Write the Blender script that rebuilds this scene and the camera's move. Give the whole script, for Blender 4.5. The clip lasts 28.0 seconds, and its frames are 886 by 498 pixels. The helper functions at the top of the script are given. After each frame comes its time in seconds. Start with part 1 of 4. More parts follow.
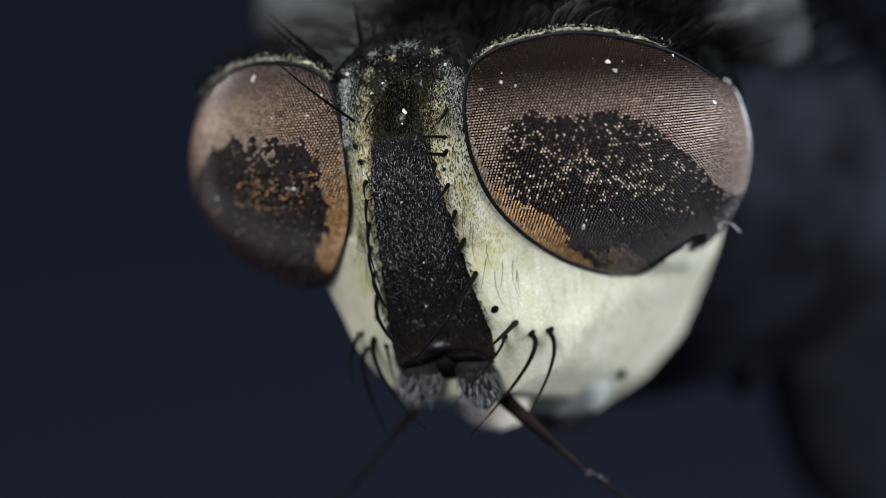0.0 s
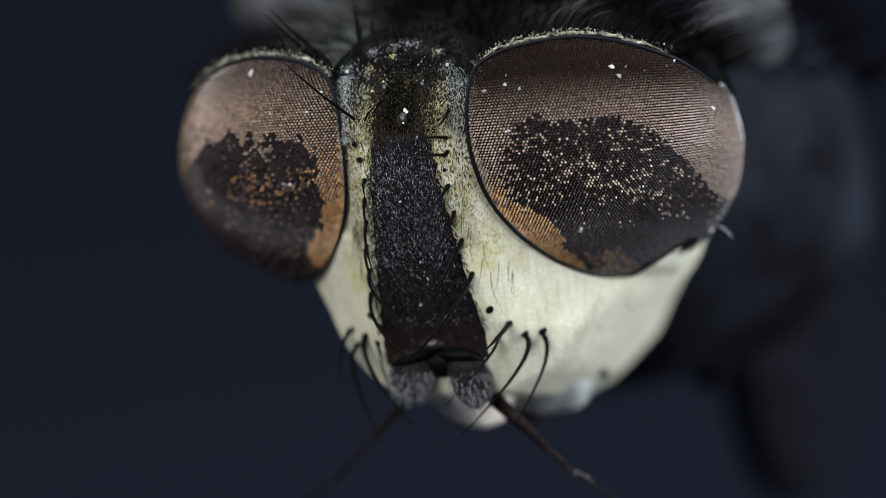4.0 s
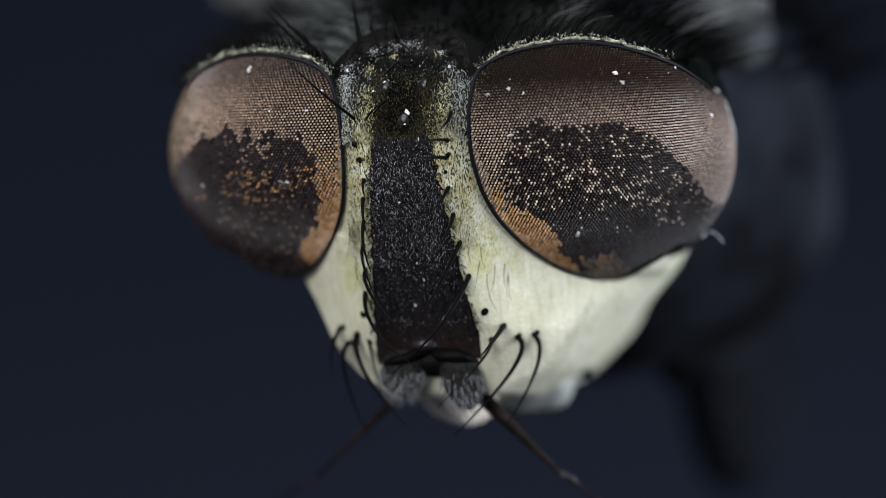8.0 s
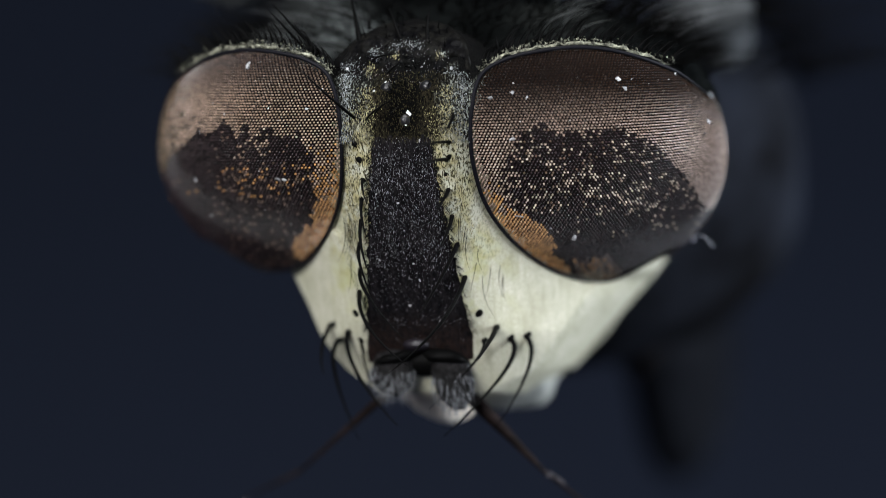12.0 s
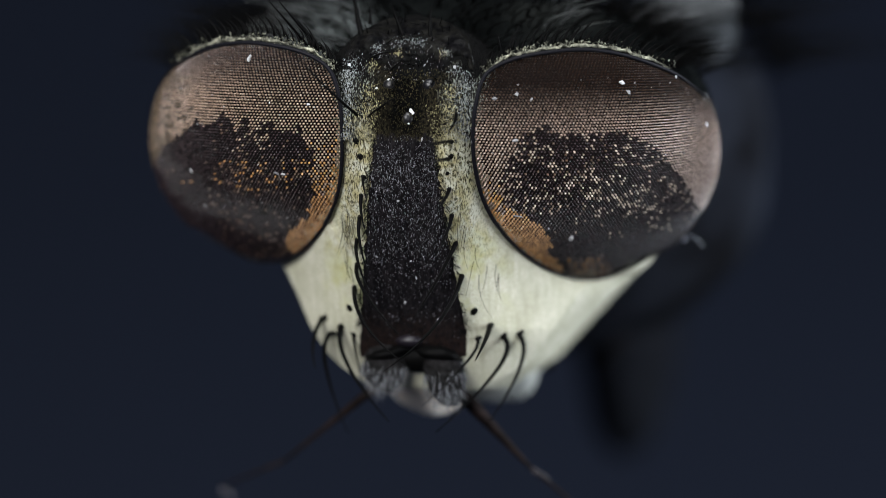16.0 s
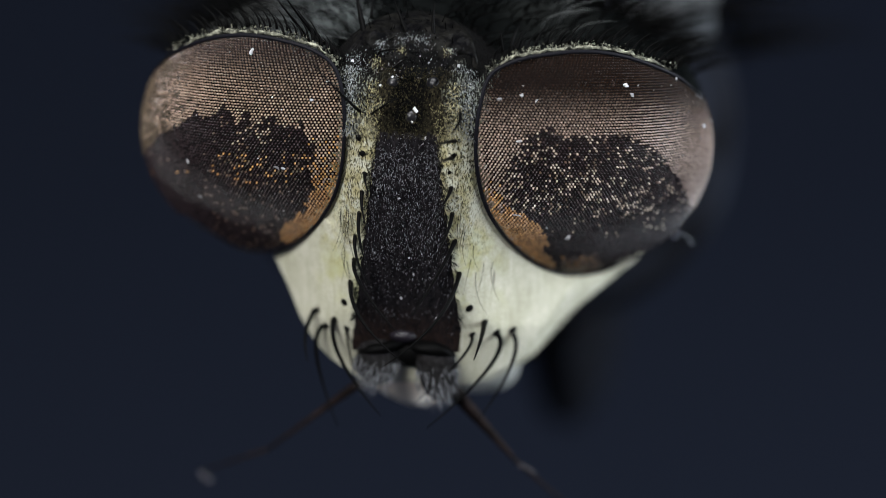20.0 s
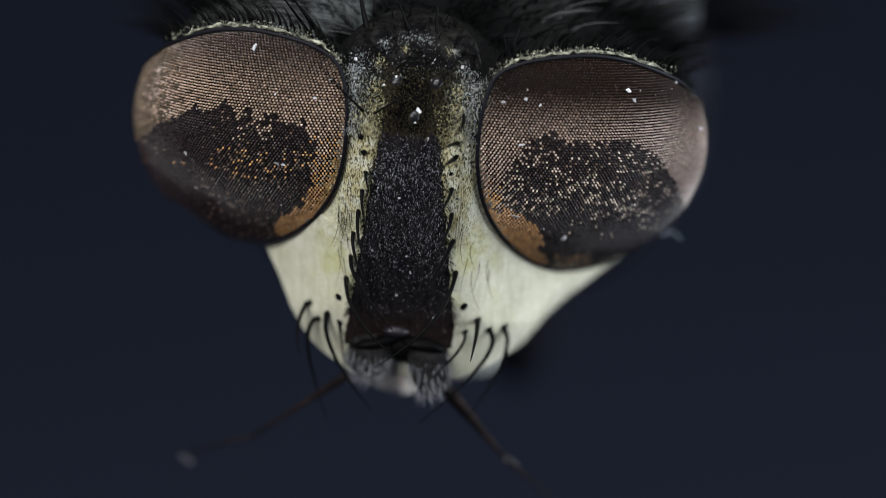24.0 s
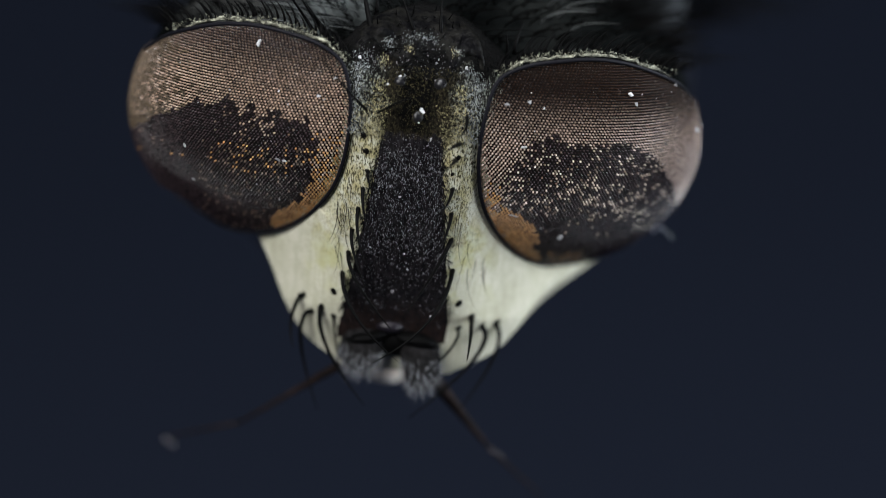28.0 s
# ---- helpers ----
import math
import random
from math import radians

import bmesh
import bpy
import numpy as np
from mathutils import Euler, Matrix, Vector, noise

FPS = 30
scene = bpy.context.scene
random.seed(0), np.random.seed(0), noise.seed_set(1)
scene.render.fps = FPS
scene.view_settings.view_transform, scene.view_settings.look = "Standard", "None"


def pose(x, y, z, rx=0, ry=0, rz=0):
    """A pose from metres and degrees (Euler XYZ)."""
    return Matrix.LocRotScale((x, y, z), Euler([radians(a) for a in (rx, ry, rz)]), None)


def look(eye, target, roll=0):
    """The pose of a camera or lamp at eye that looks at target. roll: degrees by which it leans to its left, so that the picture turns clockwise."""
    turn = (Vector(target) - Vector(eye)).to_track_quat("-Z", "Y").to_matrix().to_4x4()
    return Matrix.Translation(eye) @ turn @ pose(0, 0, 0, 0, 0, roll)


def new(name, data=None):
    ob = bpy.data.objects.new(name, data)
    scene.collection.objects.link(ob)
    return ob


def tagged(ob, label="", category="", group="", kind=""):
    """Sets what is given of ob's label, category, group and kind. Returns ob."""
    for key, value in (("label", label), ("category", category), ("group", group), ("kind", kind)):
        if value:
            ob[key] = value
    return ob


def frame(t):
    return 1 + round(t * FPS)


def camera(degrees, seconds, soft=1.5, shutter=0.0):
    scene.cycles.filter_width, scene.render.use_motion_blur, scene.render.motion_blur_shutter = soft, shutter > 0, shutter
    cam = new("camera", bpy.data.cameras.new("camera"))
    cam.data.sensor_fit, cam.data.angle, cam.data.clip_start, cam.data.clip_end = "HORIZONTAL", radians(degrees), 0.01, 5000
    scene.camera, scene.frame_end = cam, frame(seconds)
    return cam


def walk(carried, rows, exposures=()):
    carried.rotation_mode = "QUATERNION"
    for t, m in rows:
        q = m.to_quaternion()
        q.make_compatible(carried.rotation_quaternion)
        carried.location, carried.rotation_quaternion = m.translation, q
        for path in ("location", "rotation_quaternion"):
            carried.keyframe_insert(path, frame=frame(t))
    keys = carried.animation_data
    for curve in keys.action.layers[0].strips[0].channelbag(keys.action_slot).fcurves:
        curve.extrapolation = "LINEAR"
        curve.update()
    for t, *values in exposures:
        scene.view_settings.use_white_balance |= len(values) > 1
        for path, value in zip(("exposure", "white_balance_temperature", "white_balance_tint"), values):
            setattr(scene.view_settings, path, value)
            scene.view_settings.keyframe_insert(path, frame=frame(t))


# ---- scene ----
import math as _m
MM = 0.001
STAGE = pose(0, 0, 0.030, 62, 0, 0)      # focus plane of the macro lens
REACH = 29.4945                          # lens to focus plane, mm

cam = camera(12.0, 28.0, soft=0.5)
cam_pose = STAGE @ pose(0, 0, REACH * MM)
walk(cam, [(0, cam_pose), (28, cam_pose)])
cam.data.dof.use_dof = True
cam.data.dof.focus_distance = (REACH - 0.11) * MM
cam.data.dof.aperture_fstop = 112.0

# seconds, offset of the head from the stage centre in mm, turn in degrees
TURNING = [
    (0, -0.1833, 0.2330, -0.1167, -6.321, -20.190, 5.438),
    (1, -0.1751, 0.2336, -0.1188, -6.040, -19.454, 4.997),
    (2, -0.1734, 0.2323, -0.1189, -5.666, -18.739, 4.614),
    (3, -0.1914, 0.2362, -0.1168, -5.232, -17.953, 4.195),
    (3.5, -0.1978, 0.2379, -0.1153, -5.034, -17.542, 3.973),
    (5.5, -0.2053, 0.2396, -0.1063, -4.277, -15.945, 3.125),
    (7, -0.2109, 0.2358, -0.0975, -3.748, -14.872, 2.580),
    (8, -0.2169, 0.2330, -0.0905, -3.420, -14.124, 2.181),
    (9, -0.2227, 0.2300, -0.0829, -3.110, -13.346, 1.812),
    (10, -0.2273, 0.2296, -0.0747, -2.780, -12.545, 1.464),
    (11, -0.2301, 0.2283, -0.0658, -2.412, -11.713, 1.065),
    (12, -0.2345, 0.2293, -0.0566, -2.000, -10.890, 0.707),
    (14.5, -0.2413, 0.2379, -0.0339, -0.877, -8.909, -0.262),
    (15, -0.2438, 0.2389, -0.0297, -0.665, -8.527, -0.456),
    (16, -0.2439, 0.2469, -0.0218, -0.280, -7.772, -0.846),
    (17, -0.2440, 0.2552, -0.0143, 0.116, -6.970, -1.230),
    (18, -0.2449, 0.2609, -0.0067, 0.587, -6.043, -1.545),
    (19, -0.2462, 0.2644, 0.0003, 1.125, -5.114, -1.862),
    (20, -0.2478, 0.2678, 0.0062, 1.721, -4.251, -2.220),
    (21, -0.2394, 0.2687, 0.0107, 2.378, -3.470, -2.598),
    (23.5, -0.2549, 0.2751, 0.0148, 3.966, -1.635, -3.523),
    (25, -0.2567, 0.2812, 0.0119, 4.911, -0.575, -3.988),
    (26, -0.2582, 0.2839, 0.0072, 5.457, 0.158, -4.327),
    (27, -0.2605, 0.2882, 0.0002, 5.981, 0.878, -4.613),
    (28, -0.2615, 0.2916, -0.0093, 6.488, 1.585, -4.922),
]

# ---------------- light ----------------
world = bpy.data.worlds.new("studio")
scene.world = world
world.use_nodes = True
world.node_tree.nodes["Background"].inputs[0].default_value = (0.35, 0.45, 0.75, 1)
world.node_tree.nodes["Background"].inputs[1].default_value = 0.09


def softbox(name, x, y, z, size, watts, colour):
    lamp = bpy.data.lights.new(name, "AREA")
    lamp.shape, lamp.size, lamp.size_y = "RECTANGLE", size[0] * MM, size[1] * MM
    lamp.energy, lamp.color = watts, colour
    ob = new(name, lamp)
    ob.matrix_world = look(STAGE @ Vector((x * MM, y * MM, z * MM)), STAGE @ Vector((0, 0, 0)))
    return ob


softbox("softbox_top", -4, 58, 32, (40, 28), 0.060, (0.97, 0.985, 1.0))
softbox("softbox_right", 60, 8, 2, (60, 34), 0.085, (0.84, 0.91, 1.0))
softbox("softbox_front", -25, 18, 50, (30, 20), 0.050, (0.98, 0.99, 1.0))
scene.view_settings.exposure = 0.0


# ---------------- materials ----------------
def material(name, colour, rough=0.5, metal=0.0, spec=0.5, grain=0.0, grain_scale=40.0, bump=0.0, bump_scale=60.0, colour2=None, blotch=3.0, coat=0.0, island=0.0, obj_random=0.0, sub=0.0, stretch=(1, 1, 1)):
    """Procedural surface; scales are per millimetre."""
    m = bpy.data.materials.new(name)
    m.use_nodes = True
    nt = m.node_tree
    n, l = nt.nodes, nt.links
    b = n["Principled BSDF"]
    b.inputs["Roughness"].default_value = rough
    b.inputs["Metallic"].default_value = metal
    b.inputs["Specular IOR Level"].default_value = spec
    b.inputs["Coat Weight"].default_value = coat
    b.inputs["Coat Roughness"].default_value = 0.10
    tc = n.new("ShaderNodeTexCoord")
    mp = n.new("ShaderNodeMapping")
    mp.inputs["Scale"].default_value = tuple(1000 * s for s in stretch)
    l.new(tc.outputs["Object"], mp.inputs["Vector"])
    base = n.new("ShaderNodeRGB")
    base.outputs[0].default_value = (*colour, 1)
    out = base.outputs[0]
    if colour2:
        big = n.new("ShaderNodeTexNoise")
        big.inputs["Scale"].default_value = blotch
        big.inputs["Detail"].default_value = 4
        big.inputs["Roughness"].default_value = 0.65
        l.new(mp.outputs[0], big.inputs["Vector"])
        ramp = n.new("ShaderNodeMapRange")
        ramp.inputs[1].default_value, ramp.inputs[2].default_value = 0.40, 0.62
        l.new(big.outputs["Fac"], ramp.inputs[0])
        mix = n.new("ShaderNodeMix")
        mix.data_type = "RGBA"
        l.new(ramp.outputs[0], mix.inputs[0])
        l.new(out, mix.inputs[6])
        mix.inputs[7].default_value = (*colour2, 1)
        out = mix.outputs[2]
    if grain:
        fine = n.new("ShaderNodeTexNoise")
        fine.inputs["Scale"].default_value = grain_scale
        fine.inputs["Detail"].default_value = 3
        l.new(mp.outputs[0], fine.inputs["Vector"])
        rng = n.new("ShaderNodeMapRange")
        rng.inputs[1].default_value, rng.inputs[2].default_value = 0.3, 0.7
        rng.inputs[3].default_value, rng.inputs[4].default_value = 1 - grain, 1 + grain
        l.new(fine.outputs["Fac"], rng.inputs[0])
        mul = n.new("ShaderNodeMix")
        mul.data_type, mul.blend_type = "RGBA", "MULTIPLY"
        mul.inputs[0].default_value = 1
        l.new(out, mul.inputs[6])
        l.new(rng.outputs[0], mul.inputs[7])
        out = mul.outputs[2]
    if island or obj_random:
        info = n.new("ShaderNodeNewGeometry") if island else n.new("ShaderNodeObjectInfo")
        rng = n.new("ShaderNodeMapRange")
        k = island or obj_random
        rng.inputs[3].default_value, rng.inputs[4].default_value = 1 - k, 1 + k
        l.new(info.outputs["Random Per Island" if island else "Random"], rng.inputs[0])
        mul = n.new("ShaderNodeMix")
        mul.data_type, mul.blend_type = "RGBA", "MULTIPLY"
        mul.inputs[0].default_value = 1
        l.new(out, mul.inputs[6])
        l.new(rng.outputs[0], mul.inputs[7])
        out = mul.outputs[2]
    l.new(out, b.inputs["Base Color"])
    if bump:
        t = n.new("ShaderNodeTexNoise")
        t.inputs["Scale"].default_value = bump_scale
        t.inputs["Detail"].default_value = 4
        l.new(mp.outputs[0], t.inputs["Vector"])
        bn = n.new("ShaderNodeBump")
        bn.inputs["Strength"].default_value = bump
        bn.inputs["Distance"].default_value = 0.00002
        l.new(t.outputs["Fac"], bn.inputs["Height"])
        l.new(bn.outputs[0], b.inputs["Normal"])
    return m


M_CARD = material("navy_paper", (0.0080, 0.0105, 0.0182), 0.9, spec=0.05, grain=0.1, grain_scale=2.0)
M_TAN = material("facet_tan", (0.250, 0.178, 0.140), 0.18, spec=0.9, island=0.35, coat=1.0)
M_TAN_PALE = material("facet_tan_pale", (0.250, 0.174, 0.126), 0.20, spec=0.8, island=0.35, coat=0.9)
M_ORANGE = material("facet_orange", (0.36, 0.188, 0.073), 0.24, spec=0.6, island=0.35, coat=0.5)
M_DARK = material("facet_dark", (0.020, 0.0135, 0.0145), 0.17, spec=0.3, island=0.6, coat=0.17)
M_BROWN = material("facet_brown", (0.075, 0.044, 0.030), 0.3, spec=0.4, island=0.5, coat=0.3)
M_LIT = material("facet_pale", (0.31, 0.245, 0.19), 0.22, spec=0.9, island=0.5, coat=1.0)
# dimmed tan: shade on the left eye's outer edge as a lens colour
M_LIMB_SHADE = material("facet_limb_shade", (0.062, 0.044, 0.027), 0.5, spec=0.2, island=0.4)
M_RIM = material("eye_rim", (0.004, 0.004, 0.006), 0.6, spec=0.1)
M_GROOVE = material("eye_groove", (0.005, 0.004, 0.004), 0.9, spec=0.05)
M_STRIPE = material("black_velvet", (0.0045, 0.0042, 0.0048), 0.75, spec=0.02, grain=0.7, grain_scale=60, bump=1.0, bump_scale=45, colour2=(0.010, 0.0088, 0.0098), blotch=9, stretch=(1.8, 0.5, 1))
M_BLACK = material("black_cuticle", (0.003, 0.003, 0.004), 0.30, spec=0.3, grain=0.3, grain_scale=20, bump=0.3, bump_scale=30, colour2=(0.006, 0.006, 0.007), blotch=6)
M_LUNULE = material("lunule_cuticle", (0.010, 0.008, 0.011), 0.38, spec=0.35, bump=0.3, bump_scale=20)
M_BRISTLE = material("bristle_black", (0.002, 0.002, 0.002), 0.5, spec=0.03)
M_HAIR = material("fine_hair", (0.010, 0.009, 0.006), 0.6, spec=0.1)
M_GREY = material("grey_pollen", (0.014, 0.0135, 0.0140), 0.9, spec=0.0, grain=0.5, grain_scale=30, bump=0.8, bump_scale=30, colour2=(0.008, 0.0075, 0.0075), blotch=7)
M_THORAX = material("thorax_grey", (0.0055, 0.0055, 0.0062), 0.9, spec=0.0, colour2=(0.020, 0.023, 0.031), blotch=0.4)
M_ABDOMEN = material("abdomen_black", (0.0055, 0.0060, 0.0075), 0.9, spec=0.0, grain=0.3, grain_scale=4, colour2=(0.0075, 0.0080, 0.0098), blotch=1.0)
M_LEG = material("leg_brown", (0.012, 0.0095, 0.0085), 0.7, spec=0.05, grain=0.3, grain_scale=5, colour2=(0.019, 0.014, 0.011), blotch=2)
M_DUST = material("dust_white", (0.36, 0.36, 0.37), 0.8, spec=0.1, obj_random=0.5)
M_LINT = material("lint_white", (0.75, 0.76, 0.85), 0.7, spec=0.2)
M_FLECK = material("pollen_fleck", (0.145, 0.145, 0.155), 0.85, spec=0.05, island=0.95)
M_GOLD = material("golden_fleck", (0.205, 0.186, 0.105), 0.85, spec=0.05, island=0.8)
M_SILVER = material("silver_fleck", (0.150, 0.162, 0.165), 0.85, spec=0.05, island=0.9)
M_TIP = material("dust_dim", (0.11, 0.105, 0.115), 0.8, spec=0.1, obj_random=0.4)
M_PUB = material("silvery_hair", (0.14, 0.145, 0.155), 0.8, spec=0.05, island=0.9)
M_ANT = material("antenna_brown", (0.006, 0.0042, 0.004), 0.7, spec=0.05, grain=0.3, grain_scale=20, colour2=(0.013, 0.0085, 0.0078), blotch=5)
M_MOUTH = material("mouth_skin", (0.66, 0.55, 0.45), 0.7, grain=0.1, grain_scale=20, colour2=(0.72, 0.66, 0.57), blotch=3)
M_PALE = material("pale_skin", (0.33, 0.33, 0.30), 0.8, spec=0.1, grain=0.15, grain_scale=20, bump=0.3, bump_scale=15, colour2=(0.26, 0.27, 0.25), blotch=3)
M_FUZZ = material("pale_fuzz", (0.062, 0.066, 0.070), 0.95, spec=0.0, grain=0.4, grain_scale=14, bump=0.5, bump_scale=12, colour2=(0.04, 0.042, 0.043), blotch=2)
M_ORBIT = material("orbit_pollen", (0.33, 0.34, 0.35), 0.9, spec=0.1, grain=0.3, grain_scale=20, bump=0.4, bump_scale=20, colour2=(0.22, 0.23, 0.24), blotch=4)
M_CROWN = material("crown_cuticle", (0.0022, 0.0022, 0.0026), 0.36, spec=0.022, grain=0.4, grain_scale=25, bump=1.0, bump_scale=14, colour2=(0.007, 0.0068, 0.006), blotch=9)
M_RIDGE = material("postocular_pollen", (0.26, 0.26, 0.20), 0.9, spec=0.1, grain=0.7, grain_scale=45, bump=0.9, bump_scale=40, colour2=(0.05, 0.05, 0.04), blotch=16)
M_WISP = material("wispy_hair", (0.060, 0.064, 0.064), 0.9, spec=0.05, island=0.6)


def face_material():
    """White pollen on the cheeks, turning golden and speckled on the upper plates."""
    m = material("face_pollen", (0.392, 0.380, 0.288), 0.92, spec=0.0, grain=0.18, grain_scale=70, bump=0.25, bump_scale=60, colour2=(0.480, 0.464, 0.372), blotch=3.5)
    nt = m.node_tree
    n, l = nt.nodes, nt.links
    b = n["Principled BSDF"]
    white = b.inputs["Base Color"].links[0].from_socket
    mp = next(k for k in n if k.type == "MAPPING")
    sep = n.new("ShaderNodeSeparateXYZ")
    l.new(mp.outputs[0], sep.inputs[0])
    wob = n.new("ShaderNodeTexNoise")
    wob.inputs["Scale"].default_value, wob.inputs["Detail"].default_value = 5, 5
    l.new(mp.outputs[0], wob.inputs["Vector"])
    fine = n.new("ShaderNodeTexNoise")
    fine.inputs["Scale"].default_value, fine.inputs["Detail"].default_value = 58, 5
    fmap = n.new("ShaderNodeMapping")
    fmap.inputs["Scale"].default_value = (1.6, 0.6, 1.0)
    l.new(mp.outputs[0], fmap.inputs["Vector"])
    l.new(fmap.outputs[0], fine.inputs["Vector"])

    def calc(op, a, c):
        k = n.new("ShaderNodeMath")
        k.operation = op
        for s, v in zip(k.inputs, (a, c)):
            if isinstance(v, (int, float)):
                s.default_value = v
            else:
                l.new(v, s)
        return k.outputs[0]

    def ramp(v, lo, hi):
        k = n.new("ShaderNodeMapRange")
        k.inputs[1].default_value, k.inputs[2].default_value = lo, hi
        l.new(v, k.inputs[0])
        return k.outputs[0]

    def blend(f, a, c):
        k = n.new("ShaderNodeMix")
        k.data_type = "RGBA"
        l.new(f, k.inputs[0])
        l.new(a, k.inputs[6])
        if isinstance(c, tuple):
            k.inputs[7].default_value = (*c, 1)
        else:
            l.new(c, k.inputs[7])
        return k.outputs[2]

    x = calc("ABSOLUTE", sep.outputs[0], 0)
    y = calc("ADD", sep.outputs[1], calc("MULTIPLY", calc("SUBTRACT", wob.outputs["Fac"], 0.5), 0.5))
    near = ramp(calc("SUBTRACT", x, calc("MULTIPLY", calc("SUBTRACT", wob.outputs["Fac"], 0.5), 0.5)), 0.66, 0.38)
    golden = calc("MULTIPLY", ramp(y, -0.55, 0.05), near)
    stain = calc("MULTIPLY", calc("MULTIPLY", ramp(y, -0.80, -0.45), near), ramp(wob.outputs["Fac"], 0.44, 0.58))
    speck = calc("MULTIPLY", calc("MULTIPLY", ramp(y, -0.45, 0.25), ramp(near, -0.5, 0.8)), ramp(fine.outputs["Fac"], 0.50, 0.58))
    lines = n.new("ShaderNodeTexNoise")
    lines.inputs["Scale"].default_value, lines.inputs["Detail"].default_value = 6, 4
    lmap = n.new("ShaderNodeMapping")
    lmap.inputs["Rotation"].default_value = (0, 0, 0.65)
    lmap.inputs["Scale"].default_value = (7.0, 0.7, 1.0)
    l.new(mp.outputs[0], lmap.inputs["Vector"])
    l.new(lmap.outputs[0], lines.inputs["Vector"])
    streak = calc("MULTIPLY", ramp(lines.outputs["Fac"], 0.50, 0.66), 0.45)
    c = blend(streak, white, (0.30, 0.295, 0.205))
    c = blend(stain, c, (0.36, 0.36, 0.17))
    patchy = n.new("ShaderNodeTexNoise")
    patchy.inputs["Scale"].default_value, patchy.inputs["Detail"].default_value = 11, 5
    l.new(mp.outputs[0], patchy.inputs["Vector"])
    gold = n.new("ShaderNodeMix")
    gold.data_type = "RGBA"
    l.new(ramp(patchy.outputs["Fac"], 0.42, 0.60), gold.inputs[0])
    gold.inputs[6].default_value, gold.inputs[7].default_value = (0.330, 0.298, 0.165, 1), (0.43, 0.43, 0.35, 1)
    c = blend(golden, c, gold.outputs[2])
    c = blend(ramp(y, 0.50, 0.74), c, (0.150, 0.158, 0.138))
    c = blend(speck, c, (0.040, 0.036, 0.020))
    hole = calc("MULTIPLY", ramp(y, 0.48, 0.60), ramp(fine.outputs["Fac"], 0.37, 0.47))
    c = blend(hole, c, (0.010, 0.010, 0.009))
    mid_x = calc("ABSOLUTE", calc("SUBTRACT", sep.outputs[0], 0.03), 0)
    mid = calc("MULTIPLY", ramp(calc("ADD", mid_x, calc("MULTIPLY", calc("SUBTRACT", wob.outputs["Fac"], 0.5), 0.25)), 0.30, 0.21), ramp(y, 0.40, 0.5))
    fibre = n.new("ShaderNodeMix")
    fibre.data_type = "RGBA"
    l.new(ramp(fine.outputs["Fac"], 0.42, 0.60), fibre.inputs[0])
    fibre.inputs[6].default_value, fibre.inputs[7].default_value = (0.017, 0.0145, 0.0095, 1), (0.003, 0.003, 0.003, 1)
    c = blend(mid, c, fibre.outputs[2])
    core = calc("MULTIPLY", ramp(calc("ADD", x, calc("MULTIPLY", calc("SUBTRACT", wob.outputs["Fac"], 0.5), 0.2)), 0.16, 0.09), ramp(y, 0.55, 0.62))
    c = blend(core, c, (0.0025, 0.0025, 0.0025))
    c = blend(ramp(y, 0.92, 1.02), c, (0.0045, 0.0045, 0.0045))
    l.new(c, b.inputs["Base Color"])
    coarse = next(k for k in n if k.type == "BUMP")
    rough = n.new("ShaderNodeBump")
    rough.inputs["Distance"].default_value = 0.00002
    l.new(calc("MULTIPLY", ramp(y, -0.1, 0.6), 0.9), rough.inputs["Strength"])
    l.new(fine.outputs["Fac"], rough.inputs["Height"])
    l.new(coarse.outputs[0], rough.inputs["Normal"])
    l.new(rough.outputs[0], b.inputs["Normal"])
    return m


M_FACE = face_material()


def stripe_ends(m):
    """The velvet turns brown above the antennae and olive towards the simple eyes."""
    n, l = m.node_tree.nodes, m.node_tree.links
    b = n["Principled BSDF"]
    out = b.inputs["Base Color"].links[0].from_socket
    mp = next(k for k in n if k.type == "MAPPING")
    sep = n.new("ShaderNodeSeparateXYZ")
    l.new(mp.outputs[0], sep.inputs[0])
    fine = n.new("ShaderNodeTexNoise")
    fine.inputs["Scale"].default_value, fine.inputs["Detail"].default_value = 40, 4
    l.new(mp.outputs[0], fine.inputs["Vector"])
    for lo, hi, pale in ((-0.33, -0.48, (0.026, 0.016, 0.0135)), (0.25, 0.50, (0.014, 0.013, 0.008))):
        r = n.new("ShaderNodeMapRange")
        r.inputs[1].default_value, r.inputs[2].default_value = lo, hi
        l.new(sep.outputs[1], r.inputs[0])
        k = n.new("ShaderNodeMapRange")
        k.inputs[1].default_value, k.inputs[2].default_value = 0.60, 0.40
        l.new(fine.outputs["Fac"], k.inputs[0])
        f = n.new("ShaderNodeMath")
        f.operation = "MULTIPLY"
        l.new(r.outputs[0], f.inputs[0])
        l.new(k.outputs[0], f.inputs[1])
        mix = n.new("ShaderNodeMix")
        mix.data_type = "RGBA"
        l.new(f.outputs[0], mix.inputs[0])
        l.new(out, mix.inputs[6])
        mix.inputs[7].default_value = (*pale, 1)
        out = mix.outputs[2]
    l.new(out, b.inputs["Base Color"])


stripe_ends(M_STRIPE)
M_OLIVE = material("olive_fleck", (0.034, 0.030, 0.016), 0.85, spec=0.05, island=0.8)


